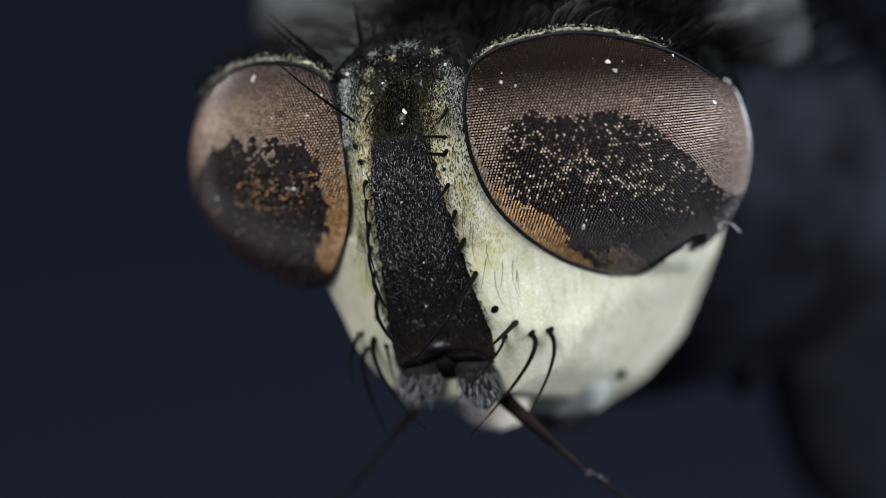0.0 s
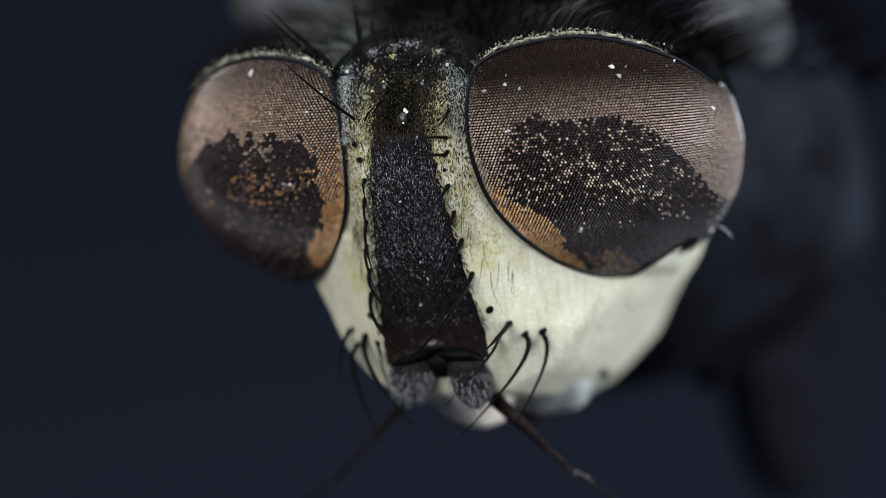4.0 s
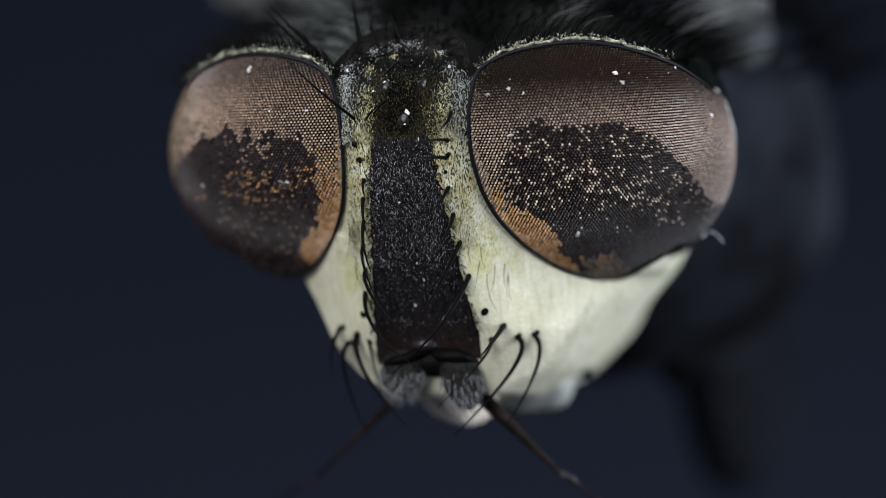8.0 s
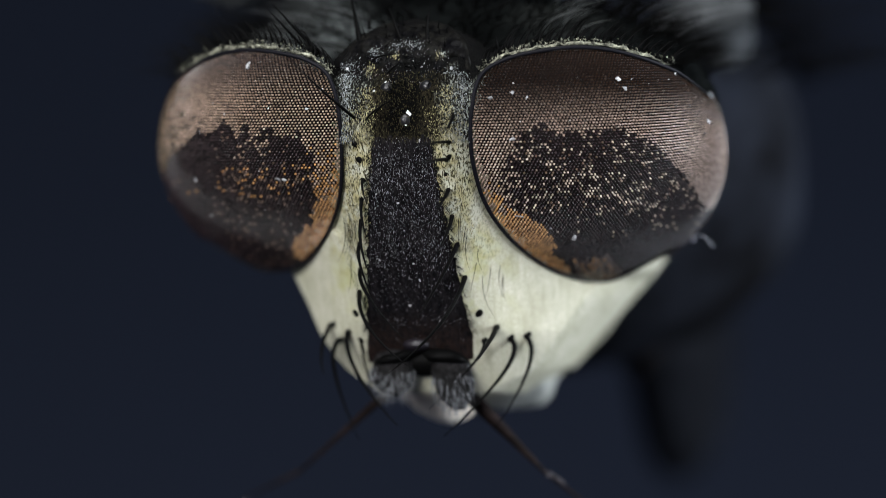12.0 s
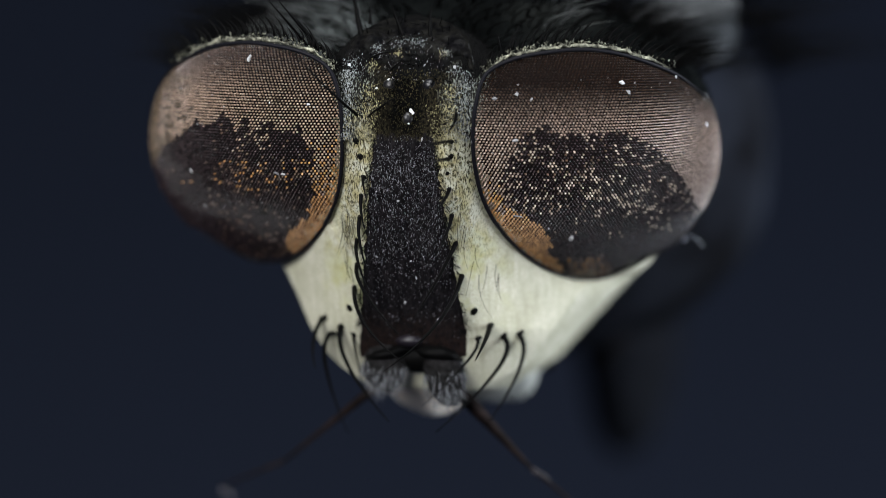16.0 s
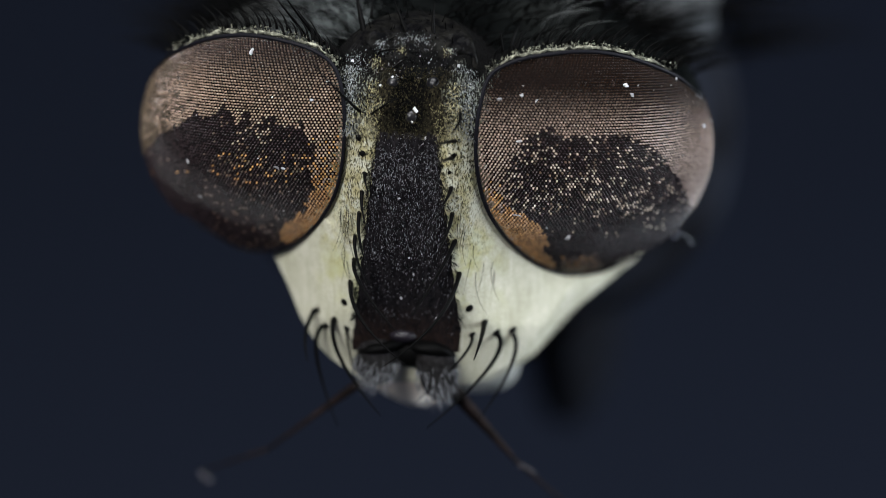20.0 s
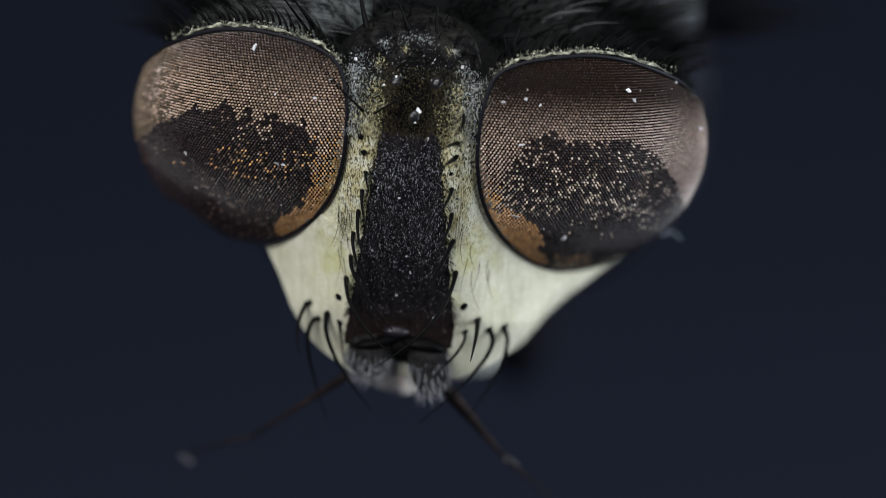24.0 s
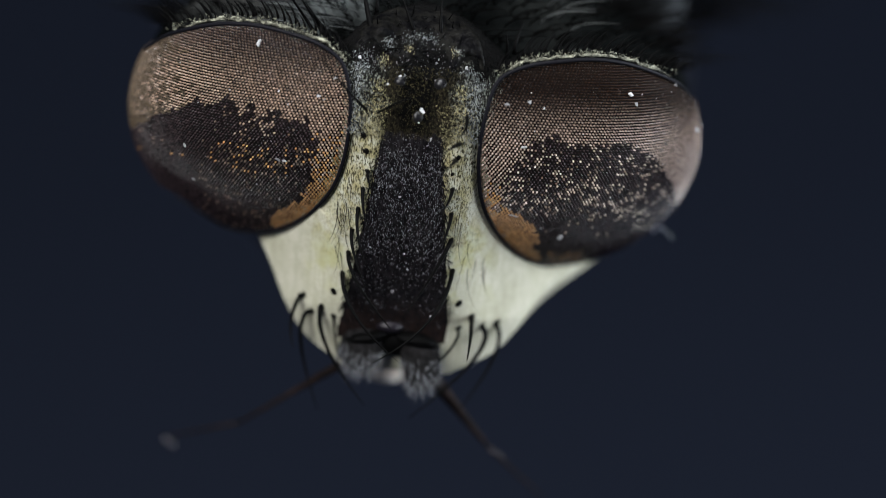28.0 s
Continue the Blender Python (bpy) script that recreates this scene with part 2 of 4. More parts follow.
def occiput_material():
    """Dark cuticle with two pale dusted areas beside the crown."""
    m = material("occiput_dark", (0.002, 0.0023, 0.0023), 0.9, spec=0.0, grain=0.5, grain_scale=18, bump=0.6, bump_scale=18, colour2=(0.004, 0.0046, 0.0046), blotch=2.0)
    n, l = m.node_tree.nodes, m.node_tree.links
    b = n["Principled BSDF"]
    out = b.inputs["Base Color"].links[0].from_socket
    mp = next(k for k in n if k.type == "MAPPING")
    wob = n.new("ShaderNodeTexNoise")
    wob.inputs["Scale"].default_value, wob.inputs["Detail"].default_value = 4, 6
    l.new(mp.outputs[0], wob.inputs["Vector"])
    for centre, reach, pale in (((-0.72, 1.45, -0.75), 0.36, (0.085, 0.095, 0.095)), ((0.92, 1.38, -0.8), 0.32, (0.010, 0.011, 0.0105)), ((-1.3, 1.35, -0.9), 0.4, (0.026, 0.027, 0.026))):
        far = n.new("ShaderNodeVectorMath")
        far.operation = "DISTANCE"
        far.inputs[1].default_value = centre
        l.new(mp.outputs[0], far.inputs[0])
        off = n.new("ShaderNodeMath")
        off.operation = "MULTIPLY_ADD"
        off.inputs[1].default_value = 0.8
        l.new(wob.outputs["Fac"], off.inputs[0])
        l.new(far.outputs["Value"], off.inputs[2])
        r = n.new("ShaderNodeMapRange")
        r.inputs[1].default_value, r.inputs[2].default_value = reach + 0.48, reach + 0.18
        l.new(off.outputs[0], r.inputs[0])
        mix = n.new("ShaderNodeMix")
        mix.data_type = "RGBA"
        l.new(r.outputs[0], mix.inputs[0])
        l.new(out, mix.inputs[6])
        mix.inputs[7].default_value = (*pale, 1)
        out = mix.outputs[2]
    l.new(out, b.inputs["Base Color"])
    return m


M_OCC = occiput_material()


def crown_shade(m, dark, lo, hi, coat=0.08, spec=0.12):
    """Shade painted into lens colour and gloss, deepening smoothly towards the eye's top."""
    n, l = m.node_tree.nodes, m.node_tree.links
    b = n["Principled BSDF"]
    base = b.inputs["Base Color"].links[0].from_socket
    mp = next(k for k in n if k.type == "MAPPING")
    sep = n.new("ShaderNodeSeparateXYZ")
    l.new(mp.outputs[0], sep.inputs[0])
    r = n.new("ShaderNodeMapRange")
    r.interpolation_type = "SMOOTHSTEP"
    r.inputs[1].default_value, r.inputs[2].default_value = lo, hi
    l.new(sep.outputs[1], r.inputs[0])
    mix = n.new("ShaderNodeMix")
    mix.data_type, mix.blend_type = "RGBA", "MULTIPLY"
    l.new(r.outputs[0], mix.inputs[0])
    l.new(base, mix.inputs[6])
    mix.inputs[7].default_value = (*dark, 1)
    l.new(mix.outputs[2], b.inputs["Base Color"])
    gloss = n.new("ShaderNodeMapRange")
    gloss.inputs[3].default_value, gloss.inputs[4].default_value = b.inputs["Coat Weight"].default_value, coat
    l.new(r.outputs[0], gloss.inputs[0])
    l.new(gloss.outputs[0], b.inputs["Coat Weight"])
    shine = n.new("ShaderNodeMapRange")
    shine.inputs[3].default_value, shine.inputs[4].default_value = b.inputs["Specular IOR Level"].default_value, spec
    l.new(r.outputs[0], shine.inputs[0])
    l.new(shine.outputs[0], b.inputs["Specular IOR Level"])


# unlit upper part of each eye, painted as darker and duller lenses
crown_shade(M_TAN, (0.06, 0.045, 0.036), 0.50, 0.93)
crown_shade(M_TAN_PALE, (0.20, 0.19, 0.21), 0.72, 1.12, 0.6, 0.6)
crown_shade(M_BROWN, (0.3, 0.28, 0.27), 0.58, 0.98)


# ---------------- building helpers ----------------
def part(name, bm, mat, parent, label="", kind=""):
    """One mesh object in millimetres, linked under parent."""
    me = bpy.data.meshes.new(name)
    bm.transform(Matrix.Scale(MM, 4))
    bm.to_mesh(me)
    bm.free()
    for p in me.polygons:
        p.use_smooth = True
    for m in (mat if isinstance(mat, (list, tuple)) else [mat]):
        me.materials.append(m)
    ob = new(name, me)
    ob.parent = parent
    if label or kind:
        tagged(ob, label, kind=kind)
    return ob


def raw(name, verts, faces, mats, parent, index=None, label="", kind=""):
    me = bpy.data.meshes.new(name)
    me.from_pydata([tuple(v) for v in np.asarray(verts) * MM], [], faces)
    for m in mats:
        me.materials.append(m)
    if index is not None:
        me.polygons.foreach_set("material_index", np.asarray(index, dtype=np.int32))
    me.polygons.foreach_set("use_smooth", np.ones(len(me.polygons), dtype=bool))
    me.update()
    ob = new(name, me)
    ob.parent = parent
    if label or kind:
        tagged(ob, label, kind=kind)
    return ob


def tube(points, radii, sides=7):
    """A tapered tube through points, as verts and faces."""
    pts = [Vector(p) for p in points]
    verts, faces = [], []
    up = Vector((0.3, 0.2, 1)).normalized()
    for i, p in enumerate(pts):
        d = (pts[min(i + 1, len(pts) - 1)] - pts[max(i - 1, 0)]).normalized()
        a = d.cross(up).normalized()
        b = d.cross(a)
        for k in range(sides):
            q = 2 * _m.pi * k / sides
            verts.append(p + radii[i] * (_m.cos(q) * a + _m.sin(q) * b))
    for i in range(len(pts) - 1):
        for k in range(sides):
            k2 = (k + 1) % sides
            faces.append((i * sides + k, i * sides + k2, (i + 1) * sides + k2, (i + 1) * sides + k))
    faces.append(tuple(range(sides))[::-1])
    faces.append(tuple(range((len(pts) - 1) * sides, len(pts) * sides)))
    return verts, faces


def ball(bm, centre, radii, seg=24, rings=16, turn=None):
    m = Matrix.Translation(centre) @ (turn or Matrix()) @ Matrix.Diagonal((*radii, 1))
    return bmesh.ops.create_uvsphere(bm, u_segments=seg, v_segments=rings, radius=1, matrix=m)["verts"]


def lerp(x, xs, ys):
    return float(np.interp(x, xs, ys))


def soft(x, xs, ys, k=0.09):
    """Rounded version of lerp."""
    return float(np.interp(np.array([x - k, x - k / 2, x, x + k / 2, x + k]), xs, ys) @ (0.15, 0.225, 0.25, 0.225, 0.15))


# ---------------- backdrop ----------------
bm = bmesh.new()
prof = [(-70, 0), (60, 0), (90, 4), (112, 18), (122, 45), (124, 110)]
cols = []
for y, z in prof:
    cols.append([bm.verts.new((x, y, z)) for x in (-110, -40, 40, 110)])
for a, b in zip(cols, cols[1:]):
    for i in range(3):
        bm.faces.new((a[i], a[i + 1], b[i + 1], b[i]))
tagged(part("backdrop", bm, M_CARD, None), "dark navy blue paper sweep behind and under the fly", "backdrop", kind="structure")

# ---------------- fly: main forms, in millimetres ----------------
fly = new("fly")
tagged(fly, "dead fly with brown patterned compound eyes and white face", "fly")

EYE_C, EYE_R = np.array([0.731, 0.604, -1.109]), np.array([1.34, 1.017, 1.429])
EYE_T = np.array(Matrix.Rotation(0.3853, 3, Vector((-0.730, 0.409, -0.548))))
EYE_DX = 0.03                            # the head sits slightly askew
ZY = [-1.5, -1.2, -0.8, -0.68, -0.43, -0.2, 0.17, 0.5, 0.65, 0.9, 1.2, 1.45]
ZV = [-0.80, -0.60, -0.30, -0.22, -0.09, 0.02, 0.19, 0.26, 0.27, 0.22, 0.05, -0.30]
WY = [-1.24, -1.20, -1.15, -1.08, -1.0, -0.8, -0.6, -0.35, 0.0, 0.7, 1.0, 1.1, 1.2, 1.28, 1.34, 1.385, 1.42, 1.5]
WV = [0.30, 0.46, 0.58, 0.69, 0.76, 0.90, 1.01, 1.18, 1.33, 1.30, 0.68, 0.52, 0.455, 0.39, 0.30, 0.19, 0.03, -0.5]
WN = [0.30, 0.42, 0.54, 0.65, 0.73, 0.86, 0.95, 1.10, 1.35, 1.30, 0.68, 0.52, 0.455, 0.39, 0.30, 0.19, 0.03, -0.5]


def face_z(x, y):
    """Front surface of the head capsule."""
    a = lerp(y, [-0.8, -0.08, 0.2, 0.5], [1.3, 3.0, 2.2, 1.3])
    u = max(0.0, abs(x) - 0.25)
    u1 = 1.05 / (2 * a)
    bumpy = lerp(y, [0.45, 0.7], [0, 1])
    if bumpy:
        bumpy *= 0.030 * noise.noise(Vector((x * 6, y * 5, 2))) + 0.014 * noise.noise(Vector((x * 17, y * 13, 5)))
    return bumpy + soft(y, ZY, ZV) - (a * u * u if u < u1 else a * u1 * u1 + 1.05 * (u - u1))


def face_normal(x, y):
    e = 0.02
    return Vector((face_z(x - e, y) - face_z(x + e, y), face_z(x, y - e) - face_z(x, y + e), 2 * e)).normalized()


def skew(x, z):
    return x + min(0.17, max(0.0, 0.126 * (-z - 0.35)))


def eye_point(d):
    return EYE_C + EYE_T @ (EYE_R * np.asarray(d, float))


def eye_front(x, y):
    """Depth of the eye's surface at x, y, and its outward normal."""
    a = (EYE_T / EYE_R).T
    o, d = a @ (np.array([x, y, 0.0]) - EYE_C), a @ np.array([0.0, 0, 1])
    q, b, c = d @ d, o @ d, o @ o - 1
    z = (-b + max(0.0, b * b - q * c) ** 0.5) / q
    p = np.array([x, y, z])
    g = a.T @ (a @ (p - EYE_C))
    return p, g / np.linalg.norm(g)


def smooth_loop(points, steps, closed=True):
    """Catmull-Rom curve through points."""
    n, out = len(points), []
    pts = [np.array(p, float) for p in points]
    for i in range(n if closed else n - 1):
        a, b, c, d = (pts[k % n] if closed else pts[min(max(k, 0), n - 1)] for k in (i - 1, i, i + 1, i + 2))
        for k in range(steps):
            u = k / steps
            out.append(0.5 * (2 * b + (c - a) * u + (2 * a - 5 * b + 4 * c - d) * u * u + (3 * b - a - 3 * c + d) * u ** 3))
    if not closed:
        out.append(pts[-1])
    return out


# eye margins from the upper outer corner, down the inner side, to the lower outer corner; the two eyes differ a little
MARGIN = {
    1: [(1.98, 0.865), (1.89, 0.945), (1.76, 1.025), (1.47, 1.12), (1.20, 1.15), (0.93, 1.12), (0.70, 1.065), (0.53, 0.955), (0.465, 0.72),
        (0.445, 0.45), (0.465, 0.25), (0.50, 0.10), (0.575, -0.06), (0.70, -0.22), (0.87, -0.355), (1.06, -0.425), (1.25, -0.405), (1.48, -0.31), (1.68, -0.20)],
    -1: [(1.98, 0.875), (1.89, 0.955), (1.76, 1.045), (1.47, 1.15), (1.20, 1.18), (0.93, 1.15), (0.70, 1.085), (0.55, 0.97), (0.485, 0.75),
         (0.475, 0.50), (0.495, 0.30), (0.54, 0.13), (0.62, -0.02), (0.74, -0.16), (0.90, -0.275), (1.08, -0.335), (1.28, -0.325), (1.48, -0.23), (1.68, -0.12)],
}
OUTER = [(2.05, -0.02), (2.4, 0.40), (2.25, 0.74)]
EYE_LOOP = {k: np.array(smooth_loop(m + OUTER, 6)) for k, m in MARGIN.items()}


def in_eye(x, y, side=1):
    a = EYE_LOOP[side]
    b = np.roll(a, -1, 0)
    up = (a[:, 1] > y) != (b[:, 1] > y)
    cut = a[:, 0] + (y - a[:, 1]) / np.where(up, b[:, 1] - a[:, 1], 1) * (b[:, 0] - a[:, 0])
    return bool((up & (x < cut)).sum() % 2)


PATCH_X = [0.58, 0.62, 0.69, 0.76, 0.85, 0.94, 1.04, 1.19, 1.32, 1.47, 1.58, 1.69, 1.78, 1.86, 1.92, 2.0]
PATCH_Y = [0.10, 0.26, 0.38, 0.50, 0.58, 0.60, 0.55, 0.56, 0.58, 0.57, 0.54, 0.47, 0.38, 0.25, 0.13, 0.0]
TWIN_X = [0.62, 0.69, 0.76, 0.89, 1.03, 1.18, 1.28, 1.33, 1.38, 1.46, 1.55, 1.63, 1.72, 1.80, 1.95, 2.1]
TWIN_Y = [0.40, 0.46, 0.54, 0.58, 0.60, 0.59, 0.60, 0.68, 0.62, 0.60, 0.63, 0.56, 0.53, 0.49, 0.36, 0.25]


def pigment_and_shade(side, p):
    """0 tan, 1 orange, 2 dark, 3 brown, 4 pale, 5 painted shade for the lens at p."""
    x, y, z = p
    o = 7.0 * side
    chance = random.random()
    wob = 0.030 * noise.noise(Vector((x * 11 + o, y * 9, 1))) + 0.045 * noise.noise(Vector((x * 24 + o, y * 10, 4))) + 0.03 * (random.random() - 0.5)
    clump = noise.noise(Vector((x * 10 + o, y * 17, 9))) + 0.6 * noise.noise(Vector((x * 4 + o, y * 8, 5)))
    if side > 0:
        dark = y < lerp(x, PATCH_X, PATCH_Y) + wob and x > lerp(y, [-0.45, -0.36, -0.25, -0.17, -0.07, -0.01, 0.04, 0.10, 0.24, 0.38, 0.5], [1.0, 0.98, 0.91, 0.95, 0.88, 0.79, 0.68, 0.64, 0.61, 0.67, 0.75]) + wob
        if dark:
            if y < -0.30 + wob and 1.03 < x < 1.30 and chance < 0.8:
                return 1 if chance < 0.10 else 3
            if x < 0.80 and y > 0.05 and chance < 0.42:
                return 0 if chance < 0.3 else 4
            lit = lerp(y, [-0.2, -0.05, 0.12, 0.3, 0.5], [0.0, 0.04, 0.22, 0.21, 0.12]) * (1 + 2.8 * clump) * lerp(x, [1.55, 1.75], [1, 0.45])
            if chance < lit:
                return 4
            return 3 if chance < lit + 0.10 and y > 0 else 2
        if random.random() < lerp(y + 2 * wob, [-0.02, 0.26], [1, 0]) and x < 1.1:
            return 1
        return 3 if chance < 0.012 else 0
    comb = 0.13 * noise.noise(Vector((x * 17 + 0.6 * y, y * 2, 3)))
    dark = y < lerp(x, TWIN_X, TWIN_Y) + 0.8 * wob + (comb if x < 1.25 else 0) and x > lerp(y, [-0.3, -0.21, -0.15, -0.04, 0.02, 0.09, 0.26, 0.43, 0.5], [0.95, 0.96, 0.93, 0.79, 0.76, 0.71, 0.71, 0.69, 0.66]) + 0.8 * wob
    if dark:
        if y > 0.42 and x < 1.3 and chance < 0.20 * (1 + 2.2 * noise.noise(Vector((x * 19 + 0.6 * y, y * 5, 6)))):
            return 4 if chance < 0.06 else 0
        streak = lerp(y, [0.14, 0.20, 0.30, 0.38], [0.0, 0.32, 0.36, 0.0]) * (1 + 2.4 * noise.noise(Vector((x * 7, y * 30, 2)))) * lerp(x, [1.25, 1.45], [1, 0.1])
        if chance < streak:
            return 1 if chance < 0.4 * streak else 3
        return 3 if chance < 0.10 and x < 1.5 else 2
    if random.random() < lerp(y + 1.5 * wob, [0.02, 0.50], [1, 0]) and x < 1.4:
        return 1
    # outer edge falls into shade, put in by dimmer lenses
    if chance < lerp(x + 0.1 * clump, [1.60, 1.95], [0, 0.92]):
        return 5
    return 3 if chance < 0.006 else 0


POLE = EYE_T.T @ (eye_front(1.18, 0.40)[0] - EYE_C) / EYE_R
POLE = POLE / np.linalg.norm(POLE)
EAST = EYE_T.T @ np.array([1.0, 0.03, -0.25]) / EYE_R
EAST = EAST - (EAST @ POLE) * POLE
EAST = EAST / np.linalg.norm(EAST)
NORTH = np.cross(POLE, EAST)


def on_pole(u, v):
    """Unit direction for a place on the flat net round the pole (equal areas)."""
    r2 = min(u * u + v * v, 3.99)
    k = _m.sqrt(1 - r2 / 4)
    return POLE * (1 - r2 / 2) + (EAST * u + NORTH * v) * k


PITCH, RISE = 0.0194, 0.0186             # lens spacing along a row, and from row to row
BEND = (RISE * RISE - PITCH * PITCH / 4) / (2 * RISE)
CELL = [(PITCH / 2, -BEND), (PITCH / 2, BEND), (0.0, RISE - BEND), (-PITCH / 2, BEND), (-PITCH / 2, -BEND), (0.0, BEND - RISE)]


def lens_mosaic(side, parent):
    """Hexagonal lenses in curved rows, each a small dome with a groove round it."""
    verts, faces, index = [], [], []
    for j in range(-88, 89):
        for i in range(-88, 89):
            u, w = PITCH * (i + 0.5 * (j % 2)), RISE * j
            if u * u + w * w > 2.4:
                continue
            n = on_pole(u, w)
            g = EYE_T @ (n / EYE_R)
            g = g / np.linalg.norm(g)
            if g[2] < -0.34:
                continue
            e = eye_point(n)
            if not in_eye(e[0], e[1], side):
                continue
            ring = [eye_point(on_pole(u + a, w + b)) for a, b in CELL]
            s, q = len(verts), 6
            lean = 0.0016 * np.array([random.gauss(0, 1), random.gauss(0, 1), 0])
            verts.append(e + 0.0074 * g + lean)
            verts += [e + 0.43 * (r - e) + 0.0036 * g + lean for r in ring]
            verts += [e + 0.67 * (r - e) - 0.0125 * g for r in ring]
            mat = pigment_and_shade(side, e)
            for k in range(q):
                m = (k + 1) % q
                faces += [(s, s + 1 + k, s + 1 + m), (s + 1 + k, s + 1 + q + k, s + 1 + q + m, s + 1 + m)]
                index += [mat, mat]
    v = np.array(verts) * (side, 1, 1) + (EYE_DX, 0, 0)
    if side < 0:
        faces = [fc[::-1] for fc in faces]
    return raw("lens_mosaic", v, faces, [M_TAN if side > 0 else M_TAN_PALE, M_ORANGE, M_DARK, M_BROWN, M_LIT, M_LIMB_SHADE], parent, index, "hexagonal lenses, tan with a ragged dark patch", "stuff")


def mirror_pt(side, p):
    return Vector((p[0] * side + EYE_DX, p[1], p[2]))


eyes = {}
for side in (-1, 1):
    bm = bmesh.new()
    ball(bm, (0, 0, 0), (1, 1, 1), 96, 64)
    kill = []
    for v in bm.verts:
        d = np.array(v.co)
        p = eye_point(d * 0.993)
        if not in_eye(p[0] - 0.01, p[1], side) or (EYE_T @ (d / EYE_R))[2] < -0.75:
            kill.append(v)
        v.co = mirror_pt(side, p)
    if side < 0:
        bmesh.ops.reverse_faces(bm, faces=bm.faces)
    bmesh.ops.delete(bm, geom=kill, context="VERTS")
    eye = part("compound_eye", bm, M_GROOVE, fly, "brown compound eye with a dark ragged patch")
    eyes[side] = eye
    lens_mosaic(side, eye)
    # dark seam round the eye
    line = []
    for x, y in smooth_loop(MARGIN[side], 6, False):
        p, g = eye_front(x, y)
        over = max(0.0, face_z(x * side + EYE_DX, y) - p[2]) if y < 0.75 and x < 1.9 else 0.0
        line.append(p + g * lerp(y, [0.0, 0.4], [0.014, 0.008]) + np.array([0, 0, 0.10 * over]))
    v, f_ = tube([mirror_pt(side, p) for p in line], [0.0145 * min(1, 0.2 + 8 * min(i, len(line) - 1 - i) / len(line)) for i in range(len(line))], 8)
    raw("eye_seam", v, f_, [M_RIM], eye, label="thin blue-black seam round the eye")

# pale orbit behind the outer edge of the eye
for side in (1,):
    verts, faces = [], []
    rows_, cols_ = 40, 8
    for j in range(rows_ + 1):
        b = radians(33 - 43 * j / rows_)
        for i in range(cols_ + 1):
            a = radians(lerp(j / rows_, [0, 0.15, 0.6, 1], [108, 97, 97, 112]) + 5.5 * i)
            g = np.array([_m.sin(a) * _m.cos(b), _m.sin(b), _m.cos(a) * _m.cos(b)])
            n = (EYE_T.T @ g) * EYE_R
            n = n / np.linalg.norm(n)
            verts.append(mirror_pt(side, eye_point(n) + g * (0.014 if 0 < i < cols_ else -0.02)))
    for j in range(rows_):
        for i in range(cols_):
            k = j * (cols_ + 1) + i
            faces.append((k, k + 1, k + cols_ + 2, k + cols_ + 1)[::side])
    raw("orbit_rim", verts, faces, [M_ORBIT], eyes[side], label="pale dusted orbit behind the eye")

# ---------------- head ----------------
SIDE_Y = [-1.24, -1.1, -0.75, -0.28, 0.0, 0.7, 1.0, 1.2, 1.42]
SIDE_X = ((-1.5, [0.50, 0.81, 1.08, 1.62, 1.70, 1.5, 0.9, 0.6, 0.1]),      # half width of the cheek at three depths
          (-2.2, [0.40, 0.77, 1.08, 1.50, 1.60, 1.5, 0.9, 0.6, 0.1]),
          (-3.0, [0.20, 0.58, 0.96, 1.20, 1.30, 1.3, 0.8, 0.5, 0.1]))
verts, faces = [], []
NY, NX = 150, 64
for j in range(NY + 1):
    y = -1.24 + 2.65 * j / NY
    w = max(0.01, soft(y, WY, WV))
    wn = max(0.01, soft(y, WY, WN))
    row = [((w if i > 0 else wn) * i / NX, face_z((w if i > 0 else wn) * i / NX, y)) for i in range(-NX, NX + 1)]
    zn = face_z(wn, y)
    row += [(soft(y, SIDE_Y, xs), z) for z, xs in SIDE_X] + [(0.5 * soft(y, SIDE_Y, SIDE_X[2][1]), -3.3), (0.0, -3.0)]
    row += [(-wn - dx, zn + dz) for dx, dz in ((-0.15, -1.3), (-0.02, -0.9), (0.0, -0.5), (0.0, -0.25), (0.01, -0.10))]
    for k, (x, z) in enumerate(row):
        sx = x if 2 * NX < k <= 2 * NX + 5 else skew(x, z)
        side = 1 if sx > 0 else -1
        ex = (sx - EYE_DX) * side
        if k <= 2 * NX and abs(ex) > 0.35:
            deep = float(eye_front(ex, y)[0][2])
            if in_eye(ex, y, side):
                z = min(z, deep - 0.03)                            # room for the eye
            elif y < 0.75:
                mx, my = EYE_LOOP[side][int(((EYE_LOOP[side] - (ex, y)) ** 2).sum(1).argmin())]
                gap = _m.hypot(mx - ex, my - y)
                if gap < 0.6 and abs(mx) < 1.9:
                    over = face_z(mx * side + EYE_DX, my) - float(eye_front(mx, my)[0][2])
                    z -= 0.97 * max(0.0, over) * (1 - gap / 0.6) ** 2 + max(0.0, 0.05 - 0.4 * gap) * (over > 0)                     # the cheek eases down to the seam
        verts.append((sx, y, z))
N = 2 * NX + 11
for j in range(NY):
    for i in range(N):
        i2 = (i + 1) % N
        faces.append((j * N + i, j * N + i2, (j + 1) * N + i2, (j + 1) * N + i))
faces += [tuple(range(N))[::-1], tuple(range(NY * N, (NY + 1) * N))]
head = raw("head", verts, faces, [M_FACE], fly, label="white dusted face and cheeks, golden towards the crown")


